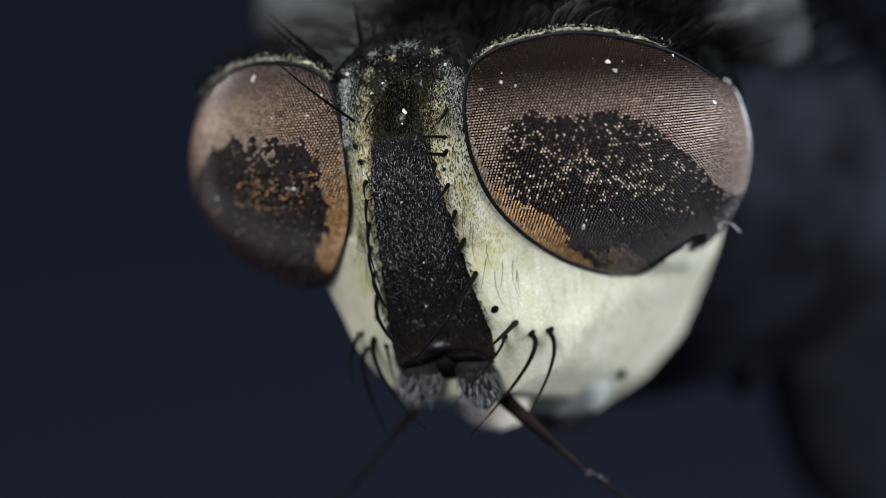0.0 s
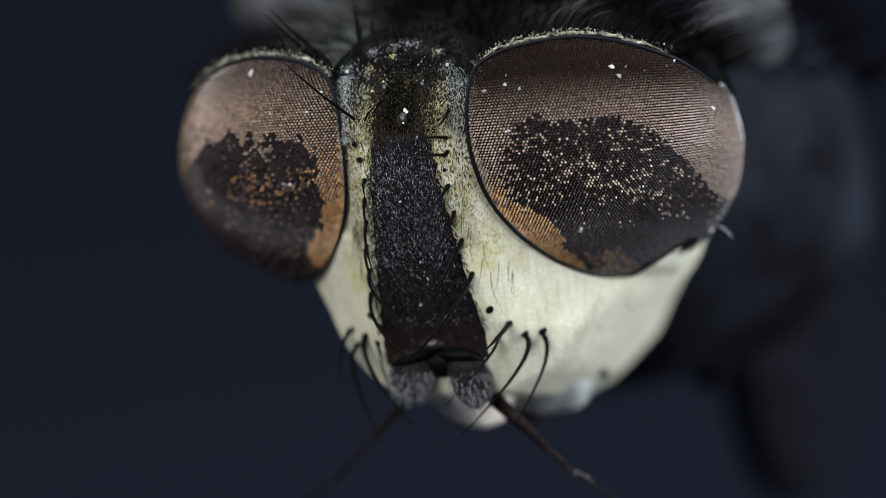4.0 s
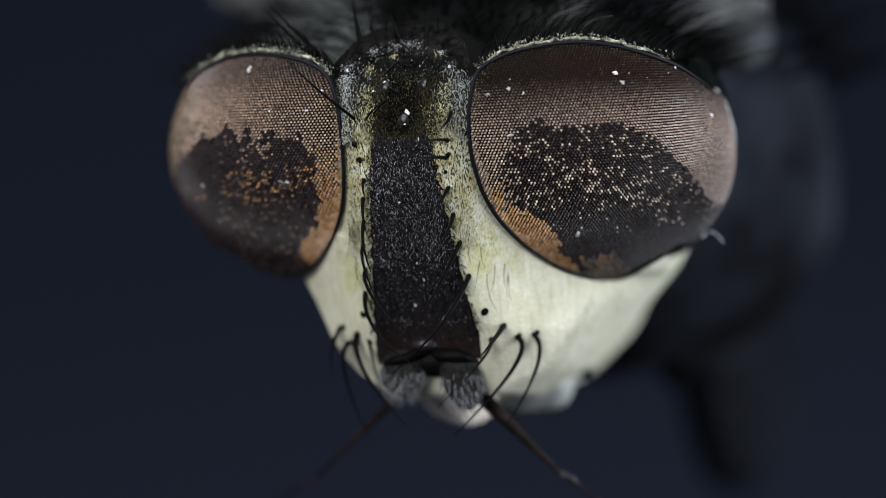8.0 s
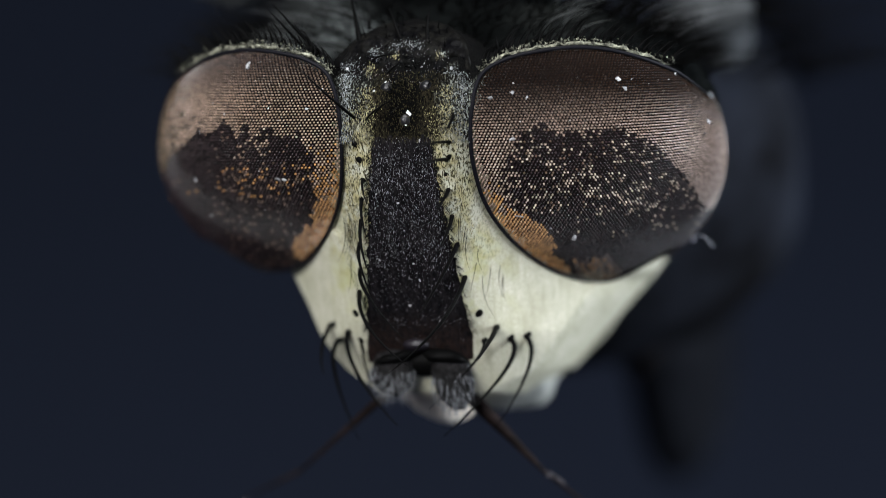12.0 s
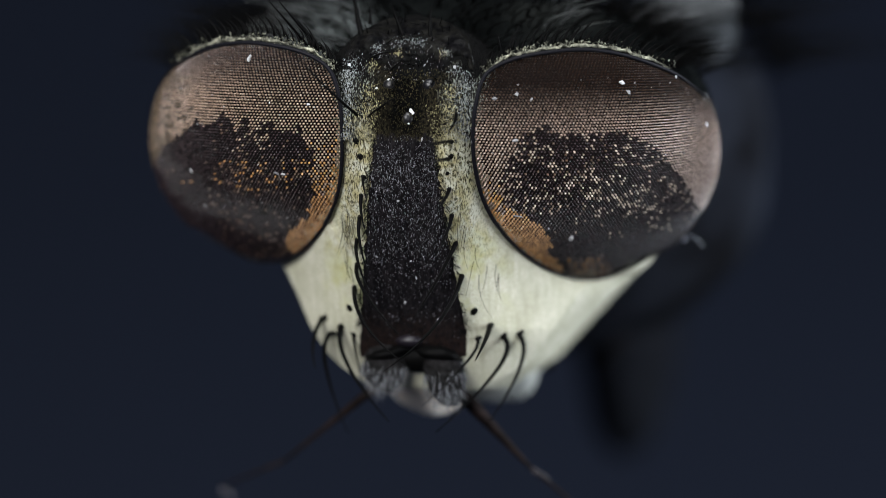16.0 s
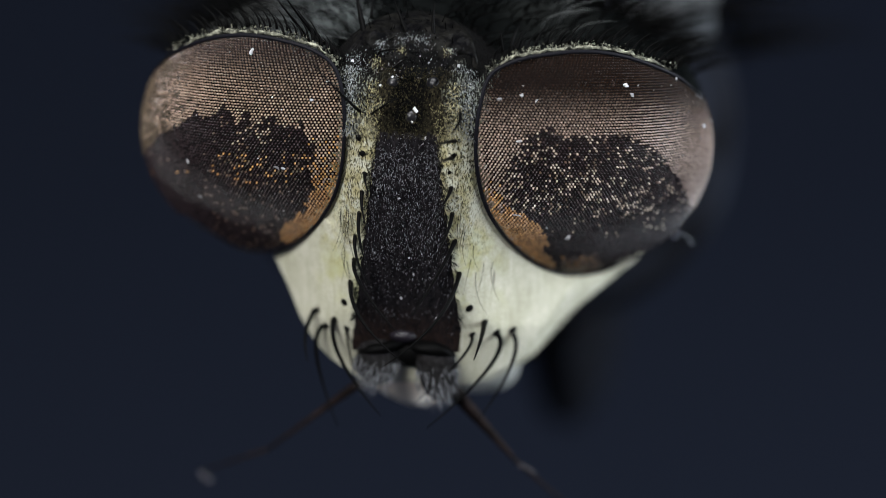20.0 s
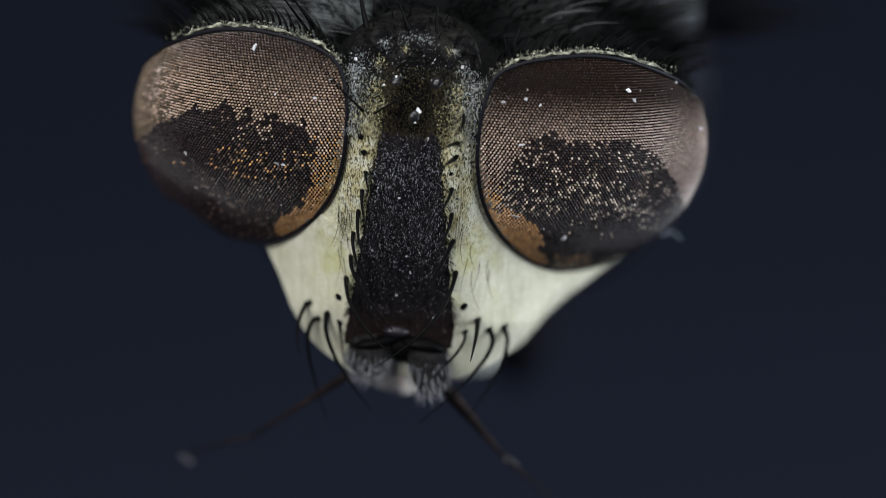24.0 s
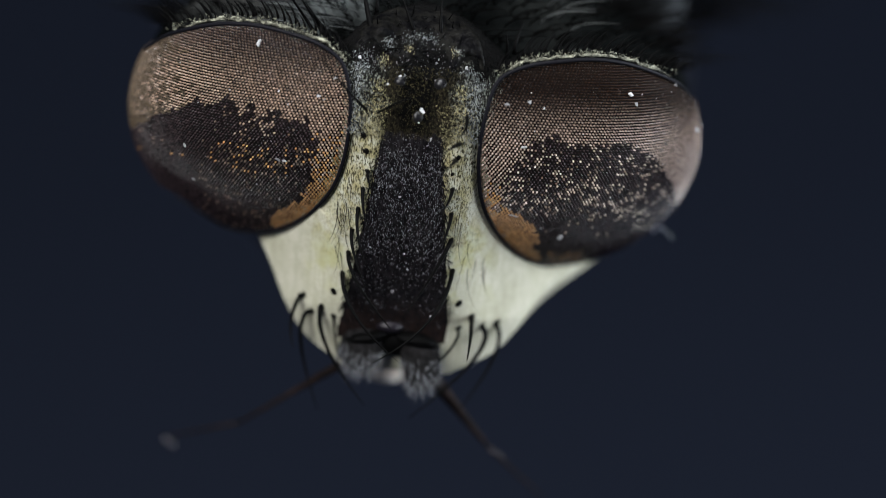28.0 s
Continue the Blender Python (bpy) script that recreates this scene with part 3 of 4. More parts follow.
def patch(x0, x1, y0, y1, nx, ny, lift, skirt=0.03):
    """A thin plate on the head's front; x0 and x1 are functions of y."""
    verts, faces = [], []
    for j in range(ny + 1):
        y = y0 + (y1 - y0) * j / ny
        for i in range(nx + 1):
            x = x0(y) + (x1(y) - x0(y)) * i / nx
            edge = i in (0, nx) or j in (0, ny)
            verts.append((x, y, face_z(x, y) + (lift if not edge else -skirt)))
    for j in range(ny):
        for i in range(nx):
            a = j * (nx + 1) + i
            faces.append((a, a + 1, a + nx + 2, a + nx + 1))
    return verts, faces


def stripe_w(y, o=0.0):
    return lerp(y, [-1.02, -0.86, -0.6, -0.2, 0.2, 0.5, 0.58, 0.66, 0.72], [0.40, 0.405, 0.365, 0.315, 0.265, 0.225, 0.21, 0.19, 0.17]) + 0.016 * noise.noise(Vector((y * 14, o, 0))) + 0.008 * noise.noise(Vector((y * 50, o, 0)))


v, f_ = patch(lambda y: -stripe_w(y, 3), lambda y: stripe_w(y, 8), -1.02, 0.68, 24, 100, 0.004, 0.006)
for k, (x, y, z) in enumerate(v):
    fade = lerp(y + 0.05 * noise.noise(Vector((x * 30, y * 9, 7))), [0.52, 0.66], [0, 1])
    v[k] = (x, y, z - 0.03 * fade + 0.012 * fade * noise.noise(Vector((x * 45, y * 16, 1))))
stripe = raw("frontal_stripe", v, f_, [M_STRIPE], head, label="velvety black frontal stripe with pale flecks")
for x, y, r in ((0.02, 0.655, 0.055), (-0.115, 0.885, 0.05), (0.165, 0.89, 0.05)):
    bm = bmesh.new()
    ball(bm, (x, y, face_z(x, y) - 0.6 * r), (r, r, r * 0.8), 20, 14)
    part("ocellus", bm, M_BLACK, head, "small glossy dark simple eye")
# black, wet-looking crown plate with knobs and pits
def crown_half(y, o):
    return lerp(y, [0.93, 1.0, 1.1, 1.2, 1.28, 1.34, 1.385], [0.30, 0.47, 0.46, 0.42, 0.36, 0.27, 0.15]) + 0.05 * noise.noise(Vector((y * 12, o, 4)))


verts, faces = patch(lambda y: -crown_half(y, 1), lambda y: crown_half(y, 6), 0.93, 1.385, 60, 44, 0.010, 0.02)
for k, p in enumerate(verts):
    q = Vector(p)
    rise = 0.022 * noise.noise(q * 9) + 0.012 * noise.noise(q * 22)
    for cx, cy, cr, h in ((-0.32, 1.10, 0.075, -0.05), (0.33, 1.05, 0.06, -0.04), (-0.30, 1.22, 0.12, 0.05), (0.30, 1.22, 0.12, 0.05), (0.0, 1.19, 0.10, 0.035), (0.12, 1.06, 0.08, -0.03)):
        rise += h * _m.exp(-((q.x - cx) ** 2 + (q.y - cy) ** 2) / cr ** 2)
    sink = lerp(q.y + 0.10 * noise.noise(Vector((q.x * 14, q.y * 6, 3))), [0.97, 1.06], [0.05, 0])
    verts[k] = (q.x, q.y, q.z + rise - sink)
raw("crown_plate", verts, faces, [M_CROWN], head, label="glossy black crown with pits and knobs")
# lunule and dark sockets above the antennae
bm = bmesh.new()
ball(bm, (-0.03, -0.895, -0.385), (0.10, 0.052, 0.072), 28, 16)
part("lunule", bm, M_LUNULE, head, "glossy dark crescent above the antennae")
bm = bmesh.new()
ball(bm, (0.0, -1.01, -0.50), (0.36, 0.11, 0.10), 28, 16)
part("antennal_pit", bm, M_BRISTLE, head, "dark pit that holds the antennae")
# lower mouth margin
def swelling(name, c, r, mat, label):
    bm = bmesh.new()
    ball(bm, c, r, 36, 24)
    for vv in bm.verts:
        vv.co += 0.05 * noise.noise_vector(vv.co * 3) + 0.01 * noise.noise_vector(vv.co * 11)
    part(name, bm, mat, head, label)


swelling("mouth_margin", (-0.05, -1.23, -1.50), (0.27, 0.22, 0.30), M_MOUTH, "pale pinkish lower margin of the face")
swelling("peristome", (0.38, -1.16, -1.85), (0.34, 0.20, 0.30), M_PALE, "pale grey swelling below the cheek")
swelling("peristome", (0.60, -0.98, -2.0), (0.17, 0.20, 0.34), M_PALE, "pale grey swelling below the cheek")
swelling("peristome", (-0.30, -1.12, -2.0), (0.30, 0.20, 0.35), M_PALE, "pale grey swelling below the cheek")
bm = bmesh.new()
ball(bm, (0.05, 0.78, -1.35), (1.98, 0.93, 0.95), 64, 40)
for vv in bm.verts:
    vv.co += 0.02 * noise.noise_vector(vv.co * 3)
occiput = part("occiput", bm, M_OCC, head, "dark hairy back of the head")


# pale fuzzy ledge behind the upper eye margin, and its spines
def ledge_line(side, off, drop):
    pts = smooth_loop(MARGIN[side][2:8], 8, False)
    out = []
    for i, p in enumerate(pts):
        t = pts[min(i + 1, len(pts) - 1)] - pts[max(i - 1, 0)]
        nrm = np.array([t[1], -t[0]]) / np.linalg.norm(t)
        q, g = eye_front(*p)
        out.append(mirror_pt(side, q + np.array([nrm[0] * off, nrm[1] * off, -drop])))
    return out


def spine(base, way, length, r, bend, sides=5, steps=5):
    """A curved tapering hair."""
    base, way = Vector(base), Vector(way).normalized()
    pts = [base + way * (length * i / steps) + Vector(bend) * (length * (i / steps) ** 2) for i in range(steps + 1)]
    return tube(pts, [r * (1 - 0.92 * (i / steps) ** 1.3) for i in range(steps + 1)], sides)


def join(pieces):
    verts, faces = [], []
    for v, f in pieces:
        s = len(verts)
        verts += v
        faces += [tuple(i + s for i in fc) for fc in f]
    return verts, faces


for side in (-1, 1):
    line = ledge_line(side, 0.034, 0.025)
    v, f_ = tube(line, [0.011 * min(1, 0.25 + 4 * min(i, len(line) - 1 - i) / len(line)) for i in range(len(line))], 10)
    v = [p + 0.020 * noise.noise_vector(p * 30) + 0.012 * noise.noise_vector(p * 80) for p in v]
    raw("postocular_ledge", v, f_, [M_RIDGE], head, label="pale fuzzy ledge above the eye")
    grains = []
    for _ in range(420):
        c = line[int(random.random() ** 1.0 * (len(line) - 1))] + Vector((random.gauss(0, 0.02), random.gauss(0.012, 0.014), random.gauss(0, 0.012)))
        s = random.uniform(0.004, 0.013)
        d = [Vector((random.gauss(0, 1), random.gauss(0, 1), random.gauss(0, 1))).normalized() * s for _ in range(4)]
        grains.append(([c + d[0], c + d[1], c + d[2], c + d[3] + Vector((0, s, s))], [(0, 1, 2), (0, 1, 3), (1, 2, 3), (0, 2, 3)]))
    v, f_ = join(grains)
    raw("ledge_pollen", v, f_, [M_RIDGE], head, label="pale pollen grains along the ledge", kind="stuff")
    for i in range(46):
        p = line[int(i / 45 * (len(line) - 1))] + Vector((random.gauss(0, 0.01), random.gauss(0.02, 0.012), -0.02))
        out = Vector(((p.x - 0.75 * side) * 0.45, 0.9, -0.25 + 0.3 * random.random()))
        v, f_ = spine(p, out, random.uniform(0.08, 0.20), 0.0115, (0.45 * side, -0.1, 0.0))
        raw("postocular_spine", v, f_, [M_BRISTLE], head)


# ---------------- bristles ----------------
def bristle(name, row, parent):
    """A stout tapering bristle in its socket; row: three points on its curve and the radius."""
    a, b, c = (Vector(row[k:k + 3]) for k in (0, 3, 6))
    if name == "frontal_bristle" and a.y < 0.3:
        b, c = a + (b - a) * 1.12, a + (c - a) * 1.22
    if name == "vibrissa":
        b, c = a + (b - a) * 1.08, a + (c - a) * 1.18
    r = {"vibrissa": 1.45, "vertical_bristle": 1.7}.get(name, 1.3) * row[9]
    pts = []
    for i in range(13):
        u = i / 12
        # curve through all three points
        pts.append(a * (2 * (u - 0.5) * (u - 1)) + b * (-4 * u * (u - 1)) + c * (2 * u * (u - 0.5)))
    v, f_ = tube(pts, [r * (1.25 if i == 0 else 1 - 0.86 * (i / 12) ** 1.6) for i in range(13)], 8)
    ob = raw(name, v, f_, [M_BRISTLE], parent)
    return ob


def socket(x, y, r, parent):
    bm = bmesh.new()
    n = face_normal(x, y)
    ball(bm, Vector((skew(x, face_z(x, y)), y, face_z(x, y))), (r, r * 0.85, r * 0.38), 14, 8, n.to_track_quat("Z", "Y").to_matrix().to_4x4())
    part("bristle_socket", bm, M_BRISTLE, parent)


FRONTAL_A = [
    (0.33, 0.50, 0.25, 0.26, 0.48, 0.52, 0.17, 0.43, 0.80, 0.009),
    (0.31, 0.38, 0.23, 0.27, 0.36, 0.52, 0.20, 0.32, 0.85, 0.010),
    (0.31, 0.17, 0.18, 0.29, 0.10, 0.26, 0.24, 0.02, 0.32, 0.011),
    (0.32, -0.01, 0.09, 0.30, -0.12, 0.17, 0.25, -0.24, 0.25, 0.011),
    (0.34, -0.20, 0.00, 0.24, -0.42, 0.06, 0.10, -0.66, 0.09, 0.012),
    (0.37, -0.43, -0.12, 0.24, -0.74, 0.11, -0.06, -0.99, 0.06, 0.0125),
]
FRONTAL_B = [
    (-0.29, 0.25, 0.20, -0.28, 0.20, 0.27, -0.25, 0.12, 0.32, 0.009),
    (-0.31, 0.12, 0.16, -0.30, 0.01, 0.21, -0.26, -0.10, 0.27, 0.010),
    (-0.33, -0.03, 0.08, -0.32, -0.18, 0.14, -0.26, -0.34, 0.20, 0.011),
    (-0.36, -0.19, -0.01, -0.34, -0.32, 0.08, -0.25, -0.51, 0.15, 0.011),
    (-0.37, -0.36, -0.09, -0.30, -0.53, 0.05, -0.08, -0.77, 0.12, 0.012),
    (-0.40, -0.52, -0.18, -0.30, -0.76, -0.02, -0.04, -0.98, 0.02, 0.0125),
]
VIBRISSA_A = [
    (0.45, -0.87, -0.40, 0.40, -1.02, -0.30, 0.14, -1.28, -0.25, 0.009),
    (0.54, -0.78, -0.40, 0.54, -0.87, -0.16, 0.52, -0.98, 0.12, 0.014),
    (0.61, -0.85, -0.51, 0.60, -1.06, -0.45, 0.23, -1.44, -0.41, 0.014),
    (0.71, -0.83, -0.59, 0.74, -1.04, -0.58, 0.54, -1.39, -0.54, 0.013),
]
VIBRISSA_B = [
    (-0.53, -0.80, -0.40, -0.47, -1.06, -0.36, -0.22, -1.37, -0.36, 0.014),
    (-0.61, -0.85, -0.50, -0.65, -1.06, -0.50, -0.51, -1.46, -0.56, 0.013),
    (-0.68, -0.74, -0.52, -0.73, -0.90, -0.46, -0.70, -1.05, -0.39, 0.012),
    (-0.44, -0.86, -0.39, -0.41, -1.02, -0.40, -0.37, -1.18, -0.41, 0.007),
]
CROWN = [
    (-0.30, 1.10, 0.08, -0.37, 1.30, -0.05, -0.46, 1.62, -0.20, 0.017),
    (-0.04, 1.22, 0.00, -0.09, 1.33, -0.01, -0.16, 1.48, -0.10, 0.010),
    (0.14, 1.23, 0.00, 0.13, 1.34, -0.02, 0.13, 1.48, -0.12, 0.009),
    (-0.32, 1.34, -0.20, -0.32, 1.40, -0.20, -0.32, 1.48, -0.25, 0.008),
    (0.62, 1.10, -0.18, 0.61, 1.19, -0.12, 0.60, 1.27, -0.11, 0.008),
    (-0.68, 1.15, -0.15, -0.79, 1.32, 0.08, -0.93, 1.51, 0.28, 0.008),
    (-0.73, 1.14, -0.18, -0.85, 1.31, 0.04, -0.98, 1.48, 0.24, 0.008),
    (-0.64, 1.15, -0.12, -0.73, 1.26, 0.00, -0.82, 1.38, 0.10, 0.008),
    (0.67, 1.13, -0.24, 0.68, 1.23, -0.23, 0.73, 1.36, -0.36, 0.009),
]
OCELLAR = [
    (-0.26, 1.09, 0.10, -0.13, 1.12, 0.20, 0.01, 1.12, 0.22, 0.006),
    (-0.13, 0.98, 0.17, -0.06, 1.04, 0.20, 0.00, 1.06, 0.23, 0.006),
    (-0.25, 0.67, 0.26, -0.16, 0.73, 0.36, -0.04, 0.80, 0.39, 0.006),
    (-0.20, 0.70, 0.25, -0.10, 0.77, 0.35, -0.01, 0.80, 0.39, 0.006),
    (-0.325, 0.67, 0.24, -0.56, 0.905, 0.52, -0.72, 1.11, 0.75, 0.0085),
    (0.36, 0.70, 0.24, 0.36, 0.62, 0.36, 0.31, 0.55, 0.42, 0.010),
]
for row in FRONTAL_A + FRONTAL_B:
    bristle("frontal_bristle", row, head)
    socket(row[0], row[1], 0.019, head)
for row in VIBRISSA_A + VIBRISSA_B:
    bristle("vibrissa", row, head)
    socket(row[0], row[1], 0.027, head)
for row in CROWN:
    bristle("vertical_bristle", row, head)
for row in OCELLAR:
    bristle("ocellar_bristle", row, head)
for x, y, r in ((0.44, -0.68, 0.032), (-0.45, -0.67, 0.030), (-0.34, 0.50, 0.026), (-0.31, 0.39, 0.026), (0.33, 0.40, 0.02), (0.30, 0.28, 0.016)):
    socket(x, y, r, head)

bm = bmesh.new()
ball(bm, (0.795, -1.08, -1.95), (0.045, 0.045, 0.045), 14, 10)
part("cheek_pit", bm, M_BRISTLE, head, "small dark pit on the cheek")

# thin hairs on the plates beside the stripe
for side in (-1, 1):
    for i in range(24):
        y = random.uniform(-0.48, 0.55)
        x = side * (lerp(y, [-0.5, -0.2, 0.2, 0.6], [0.50, 0.44, 0.385, 0.38]) + random.uniform(-0.05, 0.07 if y > -0.1 else 0.15))
        length = random.uniform(0.05, 0.10) if y > 0.05 else random.uniform(0.18, 0.34)
        base = Vector((x, y, face_z(x, y) - 0.004))
        way = Vector((-0.15 * side + random.gauss(0, 0.1), -1, 0)) - 0.1 * face_normal(x, y)
        way = way - way.dot(face_normal(x, y)) * face_normal(x, y) + 0.18 * face_normal(x, y)
        v, f_ = spine(base, way, length, 0.0026, (random.uniform(-0.25, 0.45) * side, 0.05, 0.06), 5, 7)
        raw("facial_hair", v, f_, [M_HAIR], head)


def flecks(count, spot, size, lift, flat=0.4):
    """Tiny pollen scales on the head's front; spot() gives x, y."""
    out = []
    for _ in range(count):
        x, y = spot()
        n = face_normal(x, y)
        a = n.cross(Vector((random.gauss(0, 0.25), 1, 0))).normalized()
        b = n.cross(a)
        q = random.gauss(0, 0.3)
        a, b = _m.cos(q) * a + _m.sin(q) * b, _m.cos(q) * b - _m.sin(q) * a
        c = Vector((x, y, face_z(x, y) + lift))
        s = size * random.uniform(0.5, 1.5)
        v = [c + a * s * flat, c + b * s + n * s * 0.3, c - a * s * flat, c - b * s + n * s * 0.3, c + n * s * 0.7]
        out.append((v, [(0, 1, 4), (1, 2, 4), (2, 3, 4), (3, 0, 4)]))
    return join(out)


def on_stripe():
    y = random.uniform(-0.76, 0.54) if random.random() < 0.93 else random.uniform(-0.93, -0.7)
    if random.random() < lerp(y, [-0.6, -0.1], [0.75, 0.0]):
        y = random.uniform(-0.35, 0.45)
    while y > 0.3 and random.random() < (y - 0.3) * 3.5:
        y = random.uniform(-0.76, 0.54)
    return random.uniform(-0.9, 0.9) * stripe_w(y), y


v, f_ = flecks(3000, on_stripe, 0.0060, 0.008, 0.2)
w, e_ = flecks(300, on_stripe, 0.0115, 0.009, 0.16)
v, f_ = join([(v, f_), (w, e_)])
raw("pollen_cover", v, f_, [M_FLECK], stripe, label="pale pollen flecks", kind="stuff")


def beside(y0, y1):
    def spot():
        y = random.uniform(y0, y1)
        s = random.choice((-1, 1))
        return s * random.uniform(stripe_w(y) - 0.025, 0.43 if y > 0 else 0.45), y
    return spot


fringe = []
for _ in range(420):
    y = random.uniform(-0.8, 0.55)
    side = random.choice((-1, 1))
    x = side * (stripe_w(y) - random.uniform(0.0, 0.03))
    g = face_normal(x, y)
    fringe.append(spine((x, y, face_z(x, y) + 0.002), Vector((side * random.uniform(0.3, 1.0), random.gauss(-0.6, 0.4), 0)) + 0.3 * g, random.uniform(0.025, 0.06), 0.0024, (0, -0.2, 0), 4, 3))
v, f_ = join(fringe)
raw("stripe_fringe", v, f_, [M_BRISTLE], stripe, label="short black hairs along the stripe's edge", kind="stuff")
v, f_ = flecks(2400, beside(-0.25, 0.75), 0.0070, 0.004, 0.2)
raw("golden_scale_cover", v, f_, [M_GOLD], head, label="golden pollen scales", kind="stuff")
v, f_ = flecks(1100, lambda: (0.03 + random.choice((-1, 1)) * random.gauss(0.29, 0.035), random.uniform(0.48, 0.90)), 0.007, 0.005, 0.2)
raw("golden_scale_cover", v, f_, [M_GOLD], head, label="dull golden pollen scales", kind="stuff")
v, f_ = flecks(1500, lambda: (random.choice((-1, 1)) * random.gauss(0.41, 0.035), random.uniform(0.50, 1.0)), 0.0068, 0.006, 0.2)
raw("silver_scale_cover", v, f_, [M_SILVER], head, label="silvery pollen scales", kind="stuff")


v, f_ = flecks(1500, lambda: (random.gauss(0, 0.15), random.uniform(0.50, 1.00)), 0.0075, 0.004, 0.15)
raw("olive_scale_cover", v, f_, [M_OLIVE], head, label="dull olive pollen scales between the eyes", kind="stuff")


def tuft():
    x, y, s = random.choice(((-0.39, 1.06, 0.035), (-0.39, 1.02, 0.03), (-0.36, 0.97, 0.03), (-0.22, 1.16, 0.022), (-0.20, 1.11, 0.02), (0.0, 1.19, 0.045), (0.05, 1.20, 0.04), (-0.05, 1.18, 0.05), (0.27, 1.13, 0.022), (0.35, 1.00, 0.03), (0.43, 0.90, 0.03)))
    return x + random.gauss(0, s), y + random.gauss(0, s * 0.6)


v, f_ = flecks(800, tuft, 0.0060, 0.040, 0.22)
raw("crown_pollen", v, f_, [M_SILVER], head, label="silvery pollen tufts on the crown", kind="stuff")
v, f_ = flecks(160, lambda: random.choice(((random.gauss(-0.07, 0.02), random.gauss(1.12, 0.012)), (random.gauss(0.26, 0.02), random.gauss(1.12, 0.02)), (random.gauss(-0.24, 0.02), random.gauss(1.02, 0.03)))), 0.007, 0.035, 0.25)
raw("beige_scale_cover", v, f_, [M_GOLD], head, label="beige scale patches on the crown", kind="stuff")
v, f_ = flecks(260, lambda: (random.uniform(-0.36, 0.36), random.uniform(0.92, 1.26)), 0.0050, 0.020, 0.4)
raw("crown_grit", v, f_, [M_FLECK], head, label="scattered pale grit on the crown", kind="stuff")


# short setae over the crown
for _ in range(70):
    x, y = random.gauss(0, 0.22), random.uniform(0.75, 1.38)
    if abs(x) < lerp(y, WY, WV) * 0.8:
        v, f_ = spine((x, y, face_z(x, y) - 0.01), face_normal(x, y) + Vector((random.gauss(0, 0.5), random.gauss(0.2, 0.5), 0)), random.uniform(0.05, 0.14), 0.0055, (0, 0, 0.2), 5, 4)
        raw("crown_seta", v, f_, [M_BRISTLE], head)

# ---------------- dust ----------------
def crumb(c, r, n, parent, stretch=1.0, name="dust_speck", mat=None):
    """An irregular grain."""
    bm = bmesh.new()
    q = Vector(n).to_track_quat("Z", "Y").to_matrix()
    turn = Matrix.Rotation(random.uniform(0, 6), 3, "Z")
    for i in range(9):
        a, k = random.uniform(0, 6.28), r * random.uniform(0.4, 1.25)
        bm.verts.new(Vector(c) + q @ (turn @ Vector((_m.cos(a) * k * stretch, _m.sin(a) * k * 0.9, r * random.uniform(-0.3, 0.7)))))
    bmesh.ops.convex_hull(bm, input=bm.verts)
    loose = [v for v in bm.verts if not v.link_faces]
    bmesh.ops.delete(bm, geom=loose, context="VERTS")
    ob = part(name, bm, mat or M_DUST, parent)
    for p in ob.data.polygons:
        p.use_smooth = False
    return ob


for side, x, y, r, st in ((1, 1.507, 0.862, 0.020, 1.5), (1, 0.751, 0.522, 0.017, 1.5), (1, 1.087, -0.147, 0.023, 1.5), (1, 0.759, 0.832, 0.017, 1), (1, 0.601, 0.802, 0.014, 1.4), (1, 2.0, 0.666, 0.02, 1),
                          (1, 0.732, 0.002, 0.013, 3.6), (1, 1.8, 0.985, 0.015, 1), (1, 0.934, -0.085, 0.011, 1), (1, 1.546, 0.932, 0.010, 1), (1, 1.46, 0.93, 0.018, 1.3), (1, 0.86, 0.80, 0.010, 1.6),
                          (-1, 1.141, 1.07, 0.019, 1.7), (-1, 0.949, 0.268, 0.017, 1.5), (-1, 0.90, 0.27, 0.013, 1.2), (-1, 0.701, 0.753, 0.016, 1), (-1, 1.607, 0.289, 0.016, 1), (-1, 1.533, 0.044, 0.016, 1), (-1, 0.598, 0.881, 0.013, 1)):
    p, g = eye_front(x, y)
    crumb(mirror_pt(side, p + 0.004 * g), r, Vector((g[0] * side, g[1], g[2])), eyes[side], st)
for _ in range(36):
    side = random.choice((-1, 1))
    x, y = random.uniform(0.5, 1.9), random.uniform(-0.3, 1.1)
    if in_eye(x, y, side) and in_eye(x + 0.1, y, side):
        p, g = eye_front(x, y)
        crumb(mirror_pt(side, p + 0.004 * g), random.uniform(0.003, 0.007), Vector((g[0] * side, g[1], g[2])), eyes[side], random.uniform(1, 1.8))
for x, y, r in ((-0.198, 0.153, 0.013), (-0.221, -0.30, 0.014), (0.052, 0.70, 0.024), (0.035, 0.62, 0.012), (0.125, 0.508, 0.015), (-0.048, 0.085, 0.012), (-0.12, 0.93, 0.014), (-0.2, 0.87, 0.012),
                (0.02, 0.02, 0.011), (0.33, 1.02, 0.02), (0.02, -0.33, 0.011), (0.05, -0.45, 0.012), (-0.04, -0.62, 0.013), (0.11, -0.30, 0.010), (-0.41, 1.03, 0.018), (0.06, 1.08, 0.009), (0.14, 1.06, 0.010)):
    crumb(Vector((x, y, face_z(x, y) + 0.008)), 0.72 * r, face_normal(x, y), head, random.uniform(1, 1.7))
crumb(Vector((0.242, -0.738, 0.115)), 0.014, Vector((0, 0, 1)), head)
